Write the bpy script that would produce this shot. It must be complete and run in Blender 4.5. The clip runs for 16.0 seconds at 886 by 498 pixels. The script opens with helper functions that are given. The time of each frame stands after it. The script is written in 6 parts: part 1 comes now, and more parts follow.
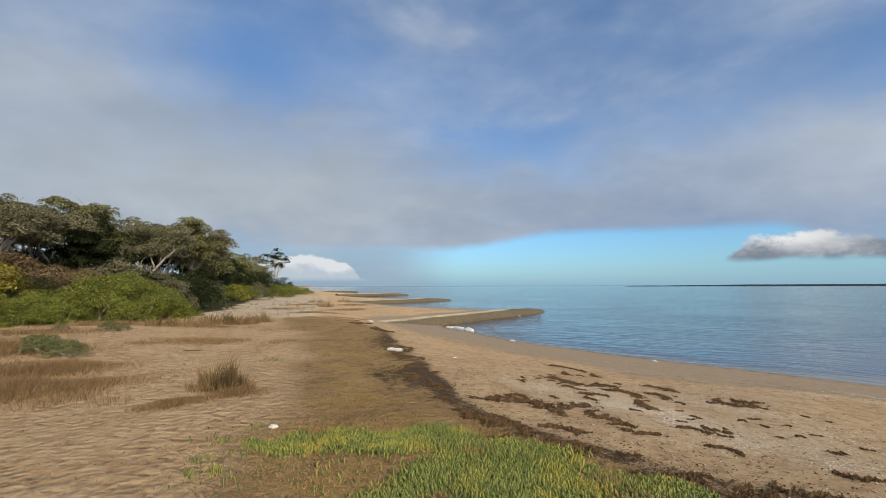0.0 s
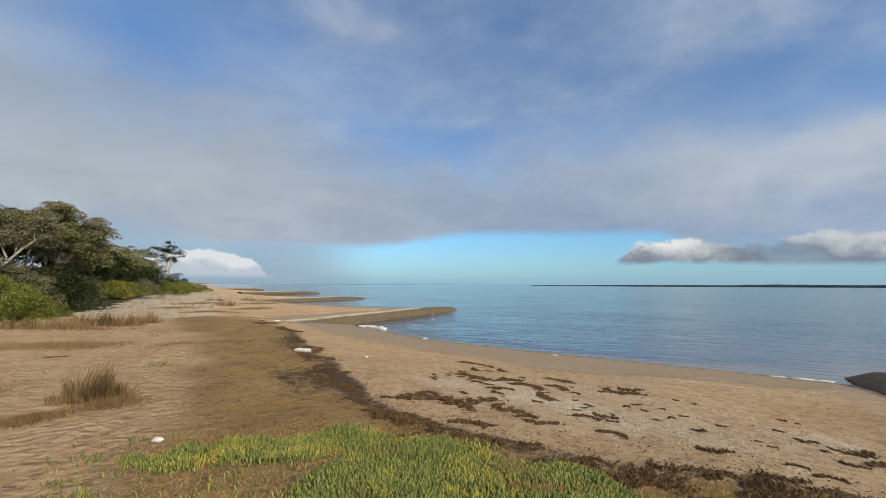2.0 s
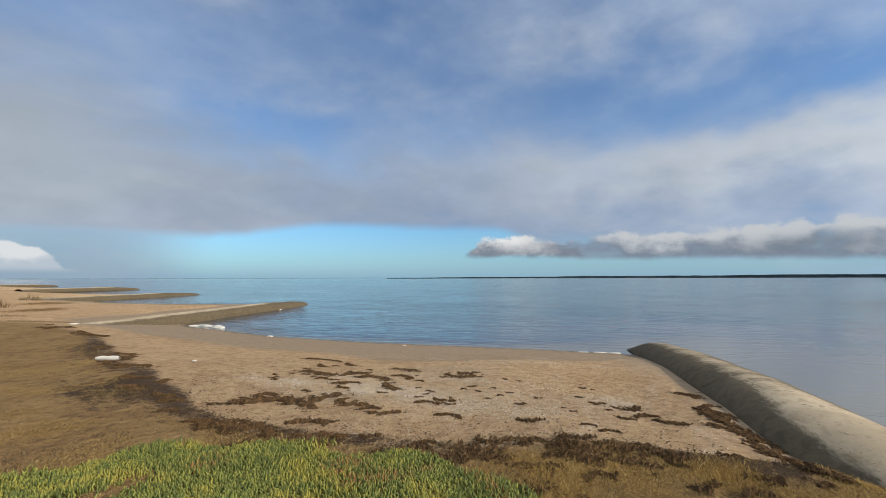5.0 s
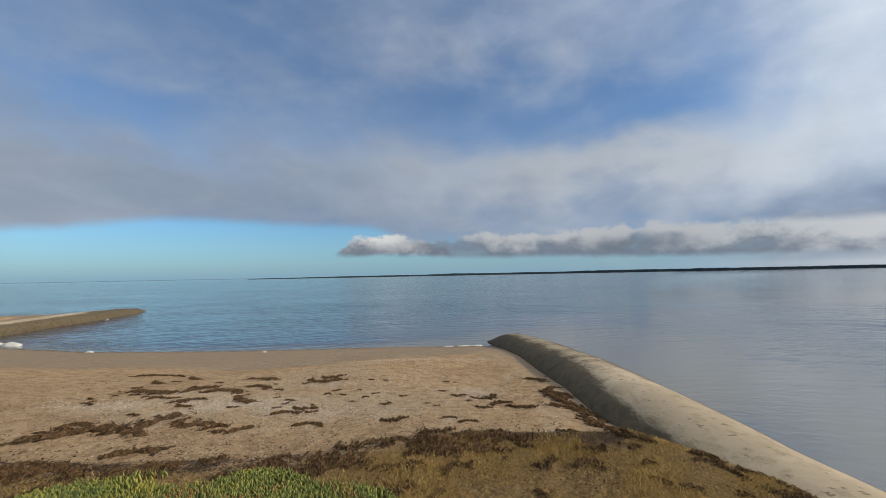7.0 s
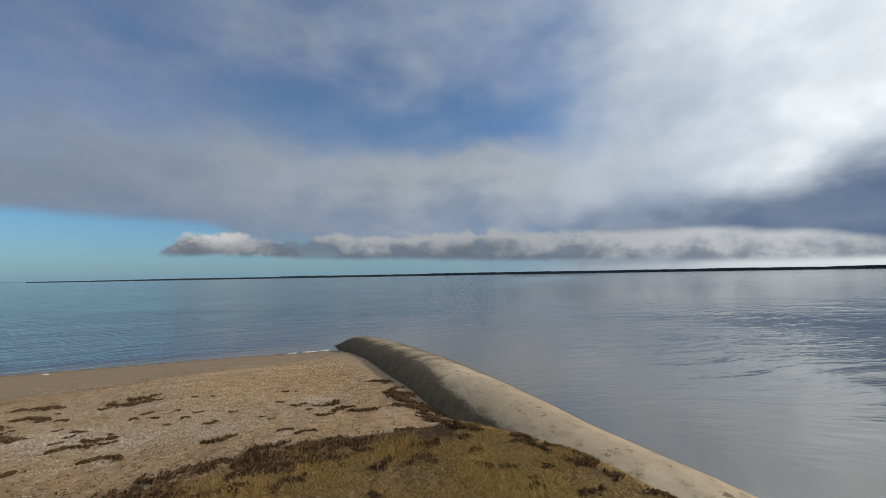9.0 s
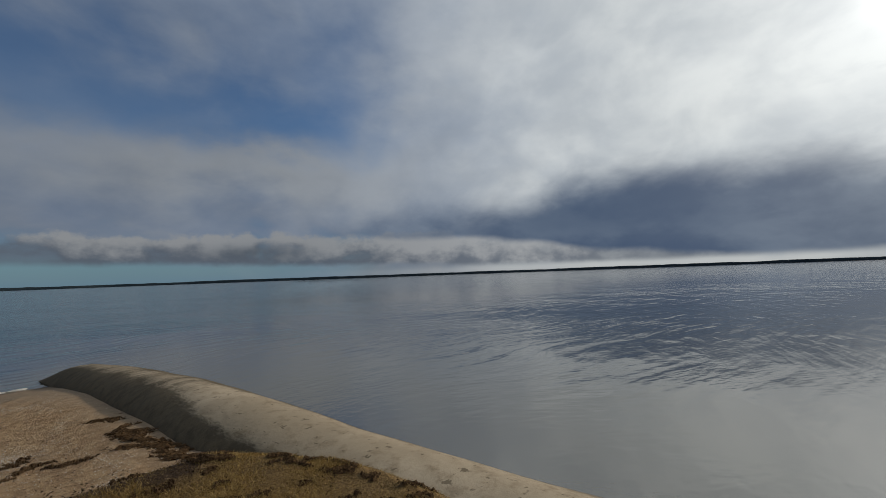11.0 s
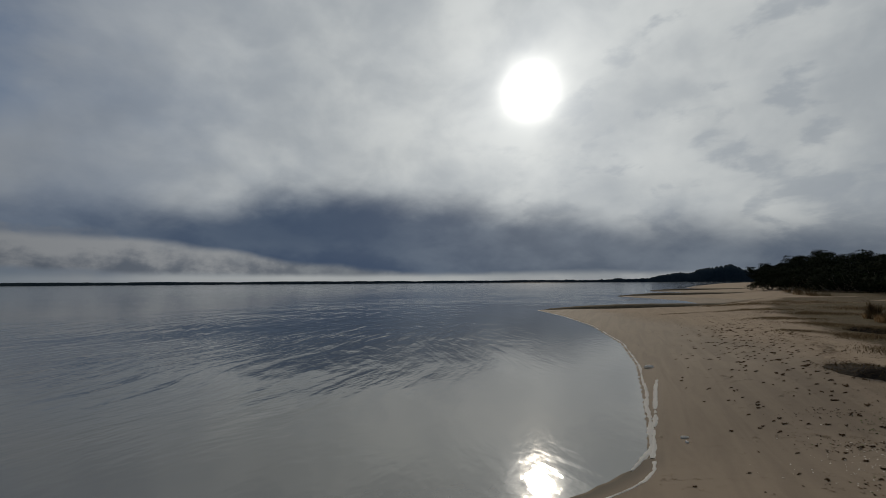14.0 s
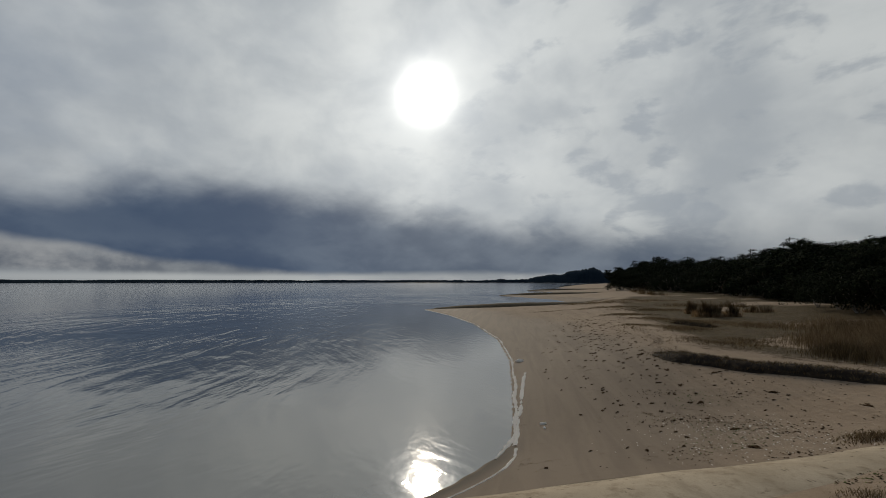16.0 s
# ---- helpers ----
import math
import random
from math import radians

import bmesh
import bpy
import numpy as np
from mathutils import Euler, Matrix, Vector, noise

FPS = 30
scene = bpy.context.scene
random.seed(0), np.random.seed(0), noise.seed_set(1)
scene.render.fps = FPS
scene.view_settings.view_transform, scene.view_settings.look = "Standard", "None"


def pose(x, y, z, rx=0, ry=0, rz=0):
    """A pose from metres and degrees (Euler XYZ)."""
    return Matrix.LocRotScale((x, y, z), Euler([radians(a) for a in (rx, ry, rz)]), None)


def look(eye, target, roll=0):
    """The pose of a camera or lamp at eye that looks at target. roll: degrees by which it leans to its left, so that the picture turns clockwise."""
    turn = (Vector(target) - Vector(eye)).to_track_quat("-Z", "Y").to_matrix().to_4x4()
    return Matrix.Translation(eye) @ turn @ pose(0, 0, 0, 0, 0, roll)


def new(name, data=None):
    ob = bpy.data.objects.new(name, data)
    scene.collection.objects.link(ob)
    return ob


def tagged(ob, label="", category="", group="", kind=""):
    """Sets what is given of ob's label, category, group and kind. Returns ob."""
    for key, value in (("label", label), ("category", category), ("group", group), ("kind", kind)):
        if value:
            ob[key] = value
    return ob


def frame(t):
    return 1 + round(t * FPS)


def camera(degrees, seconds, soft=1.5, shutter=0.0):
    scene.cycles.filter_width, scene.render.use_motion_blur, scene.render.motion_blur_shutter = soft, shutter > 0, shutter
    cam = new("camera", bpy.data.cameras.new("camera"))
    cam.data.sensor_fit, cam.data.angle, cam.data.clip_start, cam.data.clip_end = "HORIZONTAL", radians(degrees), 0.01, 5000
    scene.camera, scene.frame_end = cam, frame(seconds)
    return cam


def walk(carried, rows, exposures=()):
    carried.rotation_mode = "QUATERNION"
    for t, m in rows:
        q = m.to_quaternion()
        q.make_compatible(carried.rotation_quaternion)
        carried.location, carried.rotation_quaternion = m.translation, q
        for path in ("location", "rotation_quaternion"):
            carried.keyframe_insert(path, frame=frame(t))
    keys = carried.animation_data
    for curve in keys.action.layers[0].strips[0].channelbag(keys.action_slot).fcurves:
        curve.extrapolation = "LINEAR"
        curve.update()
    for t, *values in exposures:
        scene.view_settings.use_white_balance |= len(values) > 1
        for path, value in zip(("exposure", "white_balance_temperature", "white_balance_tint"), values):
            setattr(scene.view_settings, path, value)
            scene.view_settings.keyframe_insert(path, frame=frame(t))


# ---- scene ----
cam = camera(93.04, 16.0, soft=0.8)
PATH = [
    (0.00, (0.000, -0.000, 2.503), (-0.248, 9.958, 3.384), -0.19),
    (0.50, (0.002, 0.002, 2.503), (0.143, 9.964, 3.364), 0.03),
    (1.00, (-0.002, 0.005, 2.502), (0.612, 9.948, 3.367), 0.20),
    (1.50, (0.004, 0.015, 2.499), (1.216, 9.903, 3.366), 0.20),
    (2.00, (0.007, 0.036, 2.498), (1.759, 9.845, 3.345), 0.25),
    (2.50, (0.001, 0.041, 2.495), (2.270, 9.744, 3.339), 0.36),
    (3.00, (-0.006, 0.055, 2.492), (2.702, 9.647, 3.310), 0.30),
    (3.50, (-0.018, 0.052, 2.490), (3.338, 9.441, 3.259), 0.22),
    (6.00, (0.264, 0.005, 2.503), (6.346, 7.917, 3.136), -0.86),
    (6.50, (0.271, 0.025, 2.504), (7.039, 7.362, 3.109), -1.21),
    (7.00, (0.277, 0.026, 2.505), (7.565, 6.846, 3.120), -1.10),
    (7.50, (0.287, 0.017, 2.507), (8.119, 6.204, 3.131), -0.90),
    (8.00, (0.289, 0.013, 2.509), (8.659, 5.448, 3.150), -0.80),
    (10.50, (0.474, -0.213, 2.499), (10.432, 0.511, 3.057), -1.87),
    (11.00, (0.495, -0.254, 2.499), (10.437, -1.150, 3.095), -2.05),
    (11.50, (0.505, -0.276, 2.500), (10.182, -2.697, 3.195), -1.47),
    (12.00, (0.503, -0.274, 2.501), (9.773, -3.939, 3.293), -1.39),
    (12.50, (0.502, -0.279, 2.501), (9.211, -5.122, 3.336), -0.80),
    (13.00, (0.506, -0.291, 2.501), (8.722, -5.929, 3.342), -0.41),
    (13.50, (0.498, -0.303, 2.498), (8.070, -6.783, 3.320), -0.64),
    (14.00, (0.467, -0.328, 2.496), (7.552, -7.341, 3.284), -0.36),
    (14.50, (0.427, -0.365, 2.496), (7.199, -7.683, 3.264), 0.06),
    (15.00, (0.389, -0.407, 2.497), (6.479, -8.303, 3.255), 0.15),
    (15.50, (0.354, -0.438, 2.498), (5.799, -8.791, 3.260), 0.12),
    (16.00, (0.333, -0.464, 2.499), (5.408, -9.046, 3.274), -0.00),
]
EXPOSURES = [(0.0, 0.0), (3.5, 0.0), (6.0, -0.06), (6.5, -0.06), (7.0, -0.26), (8.0, -0.48), (10.5, -0.85), (11.0, -1.2), (12.0, -1.47), (13.0, -1.6), (15.5, -1.6), (16.0, -1.48)]
walk(cam, [(t, look(eye, target, roll)) for t, eye, target, roll in PATH], EXPOSURES)

# ---------------------------------------------------------------- sun and sky
SUN_AZ, SUN_EL = 147.0, 24.5          # degrees to the right of +y, degrees up
sun_dir = Vector((math.sin(radians(SUN_AZ)) * math.cos(radians(SUN_EL)),
                  math.cos(radians(SUN_AZ)) * math.cos(radians(SUN_EL)), math.sin(radians(SUN_EL))))
sun_data = bpy.data.lights.new("sun", "SUN")
sun_data.energy, sun_data.angle, sun_data.color = 3.7, radians(3.0), (1.0, 0.88, 0.70)
sun = new("sun", sun_data)
sun.matrix_world = look(sun_dir * 100, (0, 0, 0))


class Nodes:
    """Short hand for building node trees."""

    def __init__(self, tree):
        self.tree = tree
        tree.nodes.clear()

    def add(self, kind, **inputs):
        n = self.tree.nodes.new(kind)
        for key, value in inputs.items():
            sock = n.inputs[int(key[1:])] if key[0] == "i" and key[1:].isdigit() else n.inputs[key.replace("_", " ")]
            self.put(sock, value)
        return n

    def put(self, sock, value):
        if isinstance(value, bpy.types.NodeSocket):
            self.tree.links.new(value, sock)
        elif value is not None:
            if sock.type == "RGBA" and len(value) == 3:
                value = (*value, 1)
            sock.default_value = value

    def math(self, op, a, b=None, c=None):
        n = self.tree.nodes.new("ShaderNodeMath")
        n.operation = op
        for s, v in zip(n.inputs, (a, b, c)):
            self.put(s, v)
        return n.outputs[0]

    def mul(self, a, b): return self.math("MULTIPLY", a, b)
    def plus(self, a, b): return self.math("ADD", a, b)
    def minus(self, a, b): return self.math("SUBTRACT", a, b)

    def vec(self, op, a, b=None):
        n = self.tree.nodes.new("ShaderNodeVectorMath")
        n.operation = op
        self.put(n.inputs[0], a)
        if b is not None:
            self.put(n.inputs[3] if op == "SCALE" else n.inputs[1], b)
        return n.outputs["Value"] if op in ("DOT_PRODUCT", "LENGTH", "DISTANCE") else n.outputs[0]

    def step(self, v, lo, hi, a=0.0, b=1.0):
        n = self.add("ShaderNodeMapRange")
        n.interpolation_type = "SMOOTHSTEP"
        n.clamp = True
        if lo > hi:
            lo, hi, a, b = hi, lo, b, a
        for s, x in zip(n.inputs[:5], (v, lo, hi, a, b)):
            self.put(s, x)
        return n.outputs[0]

    def noise(self, co, scale, detail=4.0, rough=0.55, out=0, distort=0.0):
        n = self.add("ShaderNodeTexNoise", Vector=co, Scale=scale, Detail=detail, Roughness=rough, Distortion=distort)
        return n.outputs[out]

    def mix(self, f, a, b, kind="MIX"):
        n = self.tree.nodes.new("ShaderNodeMix")
        n.data_type, n.blend_type = "RGBA", kind
        self.put(n.inputs[0], f)
        self.put(n.inputs[6], a)
        self.put(n.inputs[7], b)
        return n.outputs[2]

    def bell(self, a, e, a0, e0, sa, se):
        da = self.mul(self.minus(a, a0), 1.0 / sa)
        de = self.mul(self.minus(e, e0), 1.0 / se)
        return self.math("EXPONENT", self.mul(self.plus(self.mul(da, da), self.mul(de, de)), -1.0))

    def comb(self, x, y, z):
        n = self.add("ShaderNodeCombineXYZ")
        for s, v in zip(n.inputs, (x, y, z)):
            self.put(s, v)
        return n.outputs[0]


def build_sky():
    world = bpy.data.worlds.new("sky")
    world.use_nodes = True
    scene.world = world
    n = Nodes(world.node_tree)
    d = n.add("ShaderNodeTexCoord").outputs["Generated"]
    sep = n.add("ShaderNodeSeparateXYZ", Vector=d).outputs
    deg = 180 / math.pi
    elev = n.mul(n.math("ARCSINE", sep[2]), deg)
    c, s = math.cos(radians(80)), math.sin(radians(80))
    ahead = n.plus(n.mul(sep[0], s), n.mul(sep[1], c))
    aside = n.minus(n.mul(sep[0], c), n.mul(sep[1], s))
    azim = n.plus(n.mul(n.math("ARCTAN2", aside, ahead), deg), 80.0)
    # cloud sheet seen in perspective, and the same air at smaller scales
    low = n.plus(n.math("MAXIMUM", sep[2], 0.0), 0.30)
    sheet = n.comb(n.math("DIVIDE", sep[0], low), n.math("DIVIDE", sep[1], low), 0.0)
    wind = n.add("ShaderNodeMapping", Vector=sheet, Rotation=(0, 0, radians(-62)), Scale=(0.85, 1.15, 1.0)).outputs[0]
    big = n.noise(wind, 0.9, 3.0, 0.45, distort=0.3)
    mid = n.noise(wind, 2.4, 5.0, 0.5, distort=0.35)
    fine = n.noise(n.vec("MULTIPLY", d, (1.0, 1.0, 1.7)), 5.0, 5.0, 0.5, distort=0.15)
    wisp = n.noise(n.vec("MULTIPLY", d, (1.0, 1.0, 2.0)), 8.5, 5.0, 0.52, distort=0.2)
    puff = n.noise(n.vec("MULTIPLY", d, (1.0, 1.0, 1.4)), 17.0, 6.0, 0.58)
    lump = n.noise(n.vec("MULTIPLY", d, (1.0, 1.0, 1.3)), 5.5, 5.0, 0.5, distort=0.3)

    def along(v, pairs):
        """A value that glides from pair to pair along v."""
        out = pairs[0][1]
        for (v0, h0), (v1, h1) in zip(pairs[:-1], pairs[1:]):
            out = n.plus(out, n.step(v, v0, v1, 0.0, h1 - h0) if h1 >= h0 else n.minus(0.0, n.step(v, v0, v1, 0.0, h0 - h1)))
        return out

    def wander(v, field, k):
        return n.plus(v, n.mul(n.minus(field, 0.5), k))
    a = wander(wander(azim, big, 16.0), fine, 16.0)
    e = wander(wander(elev, fine, 8.0), wisp, 5.0)
    # clear sky
    sky = n.tree.nodes.new("ShaderNodeTexSky")
    sky.sky_type, sky.sun_disc = "NISHITA", False
    sky.sun_elevation, sky.sun_rotation = radians(SUN_EL), radians(SUN_AZ)
    sky.air_density, sky.dust_density, sky.ozone_density = 1.0, 0.3, 3.0
    blue = n.vec("MULTIPLY", sky.outputs[0], (0.082, 0.121, 0.152))
    haze = n.math("EXPONENT", n.mul(n.math("MAXIMUM", elev, 0.0), -0.26))
    blue = n.mix(n.mul(haze, 0.9), blue, (0.255, 0.445, 0.60))
    # angle to the sun
    dot = n.vec("DOT_PRODUCT", d, tuple(sun_dir))
    ang = n.mul(n.math("ARCCOSINE", n.math("MINIMUM", dot, 0.99999)), deg)
    near_sun = n.math("EXPONENT", n.mul(ang, -1 / 24.0))
    wide_sun = n.math("EXPONENT", n.mul(n.mul(ang, ang), -1 / 3400.0))
    # how much cloud: a broken sheet, thick in some quarters and open in others
    veil = n.plus(n.plus(0.56, n.mul(n.minus(mid, 0.5), 0.75)), n.plus(n.mul(n.minus(big, 0.5), 0.5), n.mul(n.minus(wisp, 0.5), 0.45)))
    veil = n.plus(veil, along(azim, ((78.0, 0.0), (113.0, 0.95))))
    for a0, e0, sa, se, k in ((-46.0, 14.0, 32.0, 10.0, 0.70), (-8.0, 10.0, 22.0, 6.0, 0.45), (28.0, 10.0, 40.0, 4.5, 0.45), (78.0, 11.0, 30.0, 5.0, 0.75), (52.0, 13.0, 20.0, 4.0, 0.30), (62.0, 30.0, 10.0, 8.0, 0.20)):
        veil = n.plus(veil, n.mul(n.bell(a, e, a0, e0, sa, se), k))
    for a0, e0, sa, se, k in ((-20.0, 31.0, 16.0, 7.0, 0.55), (-30.0, 24.0, 8.0, 4.0, 0.25), (8.0, 20.0, 14.0, 4.0, 0.40), (44.0, 21.0, 14.0, 5.0, 0.35), (54.0, 24.0, 16.0, 6.0, 0.35), (72.0, 18.5, 13.0, 4.0, 0.48), (86.0, 23.0, 9.0, 7.0, 0.22),
                              (22.0, 30.0, 12.0, 5.0, 0.25)):
        veil = n.minus(veil, n.mul(n.bell(a, e, a0, e0, sa, se), k))
    veil = n.step(veil, -0.1, 1.05, 0.22, 1.0)
    # clear strip over the water, greyed by a far shower at its northern end
    strip = n.mul(n.step(azim, -26.0, -22.0), along(azim, ((38.0, 1.0), (62.0, 0.9), (96.0, 0.0))))
    edge = along(azim, ((-22.0, 4.9), (-2.0, 5.1), (15.0, 7.0), (36.0, 6.6), (48.0, 2.6), (70.0, 1.9), (96.0, 0.8)))
    rim = n.plus(elev, n.plus(n.mul(n.minus(fine, 0.5), 1.0), n.mul(n.minus(puff, 0.5), 0.5)))
    below = n.step(n.minus(edge, rim), -0.8, 0.7)
    shower = along(azim, ((-11.0, 0.62), (2.0, 0.0)))
    veil = n.mix(n.mul(below, strip), n.comb(veil, veil, veil), n.comb(shower, shower, shower))
    # colours of the sheet
    grey = n.mix(n.step(n.plus(n.mul(big, 0.5), n.mul(fine, 0.5)), 0.36, 0.64), (0.215, 0.300, 0.455), (0.36, 0.43, 0.545))
    grey = n.mix(n.mul(n.step(mid, 0.45, 0.8), 0.5), grey, (0.48, 0.52, 0.57))
    grey = n.mix(n.mul(n.bell(a, e, 24.0, 9.5, 22.0, 3.5), 0.6), grey, (0.285, 0.36, 0.49))
    grey = n.mix(n.mul(n.bell(a, e, -32.0, 11.0, 38.0, 9.0), 0.85), grey, (0.46, 0.51, 0.56))
    grey = n.mix(n.mul(n.bell(a, e, 70.0, 13.0, 22.0, 3.5), 0.7), grey, (0.52, 0.55, 0.57))
    lit = n.plus(1.0, n.plus(n.mul(near_sun, 1.2), n.mul(wide_sun, 0.7)))
    cloud = n.vec("SCALE", grey, n.mul(lit, n.plus(0.84, n.mul(wisp, 0.30))))
    white = n.mix(n.step(n.plus(n.mul(lump, 0.6), n.mul(fine, 0.4)), 0.34, 0.66), (1.16, 1.24, 1.28), (1.80, 1.86, 1.82))
    hollow = n.mul(n.step(wisp, 0.47, 0.33), along(azim, ((128.0, 0.10), (165.0, 0.60))))
    white = n.mix(hollow, white, (0.92, 1.02, 1.12))
    cloud = n.mix(n.mul(n.step(azim, 72.0, 124.0), 0.85), cloud, n.vec("SCALE", white, n.mul(along(azim, ((84.0, 0.86), (104.0, 1.02), (138.0, 0.98))), n.plus(0.88, n.mul(near_sun, 0.24)))))
    cloud = n.vec("SCALE", cloud, n.math("MAXIMUM", n.step(elev, 0.0, 9.0, 0.66, 1.0), n.step(azim, 96.0, 78.0)))
    sky_col = n.mix(veil, blue, cloud)
    sky_col = n.mix(n.mul(n.mul(below, strip), n.mul(shower, 0.9)), sky_col, (0.305, 0.40, 0.50))
    # heaped clouds low over the far shore, flat below and knobbed above
    top = along(azim, ((32.0, 2.6), (35.5, 5.4), (40.0, 5.6), (43.0, 4.7), (52.0, 5.4), (60.0, 5.2), (72.0, 5.6), (100.0, 5.4), (122.0, 3.4), (150.0, 1.2)))
    base = along(azim, ((36.0, 2.7), (60.0, 2.2), (80.0, 1.7), (110.0, 0.9)))
    crown = n.plus(n.mul(n.minus(puff, 0.5), 3.4), n.mul(n.minus(wisp, 0.5), 1.8))
    heaps = n.mul(n.step(n.minus(n.plus(top, crown), elev), -0.25, 0.5), n.step(n.minus(elev, n.plus(base, n.plus(n.mul(n.minus(puff, 0.5), 0.8), n.mul(n.minus(wisp, 0.5), 0.6)))), -0.35, 0.5))
    heaps = n.mul(heaps, n.mul(n.step(azim, 32.0, 33.5), along(azim, ((44.0, 1.0), (52.0, 0.90), (124.0, 0.85), (150.0, 0.0)))))
    heaps = n.mul(heaps, n.math("MAXIMUM", n.step(wisp, 0.30, 0.48, 0.60, 1.0), n.step(azim, 50.0, 44.0)))
    rise = n.minus(elev, base)
    heap_lit = n.step(n.plus(n.plus(n.mul(puff, 0.5), n.mul(wisp, 0.7)), n.mul(rise, 0.10)), 0.64, 0.92)
    heap_col = n.mix(heap_lit, (0.20, 0.235, 0.295), (0.58, 0.60, 0.62))
    heap_col = n.mix(n.mul(n.bell(azim, elev, 38.0, 5.0, 3.6, 1.1), n.step(puff, 0.30, 0.52)), heap_col, (0.83, 0.84, 0.84))
    heap_col = n.mix(n.mul(n.bell(azim, n.plus(elev, n.mul(n.minus(wisp, 0.5), 2.0)), 71.0, 3.5, 6.0, 1.0), 0.8), heap_col, (0.17, 0.195, 0.235))
    heap_col = n.vec("SCALE", heap_col, along(azim, ((76.0, 1.0), (105.0, 1.3))))
    sky_col = n.mix(heaps, sky_col, heap_col)
    # the white heap at the end of the woods
    dome = along(azim, ((-28.0, 3.4), (-19.0, 4.1), (-15.0, 3.0), (-11.0, 0.9)))
    dome = n.plus(dome, n.plus(n.mul(n.minus(puff, 0.5), 1.8), n.mul(n.minus(wisp, 0.5), 1.2)))
    heap = n.mul(n.step(n.minus(dome, elev), -0.1, 0.25), n.step(elev, 0.5, 1.3))
    heap = n.mul(heap, along(azim, ((-34.0, 0.0), (-29.0, 1.0), (-13.0, 1.0), (-10.5, 0.0))))
    sky_col = n.mix(n.mul(heap, 0.92), sky_col, n.mix(n.step(n.plus(puff, n.mul(n.minus(elev, 2.6), 0.16)), 0.34, 0.60), (0.50, 0.57, 0.64), (0.76, 0.78, 0.80)))
    # heavy bank under the sun
    eb = n.plus(elev, n.plus(n.mul(n.minus(fine, 0.5), 4.0), n.mul(n.minus(wisp, 0.5), 2.2)))
    lid = along(azim, ((78.0, 6.6), (100.0, 8.6), (116.0, 11.6), (132.0, 10.8), (146.0, 9.2), (162.0, 6.4), (182.0, 5.0)))
    sill = along(azim, ((78.0, 5.2), (96.0, 5.0), (106.0, 3.9), (118.0, 2.0), (130.0, 0.8)))
    bank = n.mul(n.step(n.minus(lid, eb), -2.8, 2.8), n.step(n.minus(n.plus(elev, n.mul(n.minus(wisp, 0.5), 1.6)), sill), -0.4, 0.7))
    bank = n.mul(bank, along(azim, ((74.0, 0.0), (90.0, 0.75), (108.0, 0.97), (140.0, 0.95), (172.0, 0.85), (200.0, 0.0))))
    bank_col = n.mix(n.step(n.plus(n.mul(fine, 0.6), n.mul(wisp, 0.4)), 0.38, 0.64), (0.115, 0.188, 0.335), (0.265, 0.355, 0.50))
    bank_col = n.mix(along(azim, ((126.0, 0.0), (150.0, 0.8))), bank_col, n.mix(n.step(n.plus(n.mul(wisp, 0.5), n.mul(fine, 0.5)), 0.34, 0.68), (0.17, 0.24, 0.36), (0.38, 0.47, 0.60)))
    bank_col = n.mix(n.mul(n.bell(a, e, 119.0, 8.0, 12.0, 3.0), 0.7), bank_col, (0.098, 0.170, 0.315))
    sky_col = n.mix(bank, sky_col, bank_col)
    gap = n.mul(n.bell(azim, elev, 120.0, 0.5, 24.0, 0.5), 0.75)
    sky_col = n.mix(gap, sky_col, (1.15, 1.20, 1.20))
    # sun behind thin cloud
    soft = n.mul(ang, n.plus(0.72, n.plus(n.mul(fine, 0.36), n.mul(wisp, 0.20))))
    glow = n.plus(n.mul(n.math("EXPONENT", n.mul(n.mul(soft, soft), -1 / 7.0)), 6.0), n.mul(n.math("EXPONENT", n.mul(soft, -1 / 8.0)), 1.2))
    sky_col = n.vec("ADD", sky_col, n.vec("SCALE", n.comb(1.0, 0.97, 0.89), glow))
    bg = n.add("ShaderNodeBackground", Color=sky_col, Strength=1.0)
    n.add("ShaderNodeOutputWorld", Surface=bg.outputs[0])


build_sky()


# ---------------------------------------------------------------- materials
def material(name, rough=0.9, spec=0.3):
    m = bpy.data.materials.new(name)
    m.use_nodes = True
    n = Nodes(m.node_tree)
    b = n.add("ShaderNodeBsdfPrincipled", Roughness=rough)
    b.inputs["Specular IOR Level"].default_value = spec
    n.add("ShaderNodeOutputMaterial", Surface=b.outputs[0])
    return m, n, b


def bump(n, b, height, strength, distance, normal=None):
    k = n.add("ShaderNodeBump", Strength=strength, Distance=distance, Height=height)
    if normal is not None:
        n.put(k.inputs["Normal"], normal)
    n.put(b.inputs["Normal"], k.outputs[0])
    return k.outputs[0]


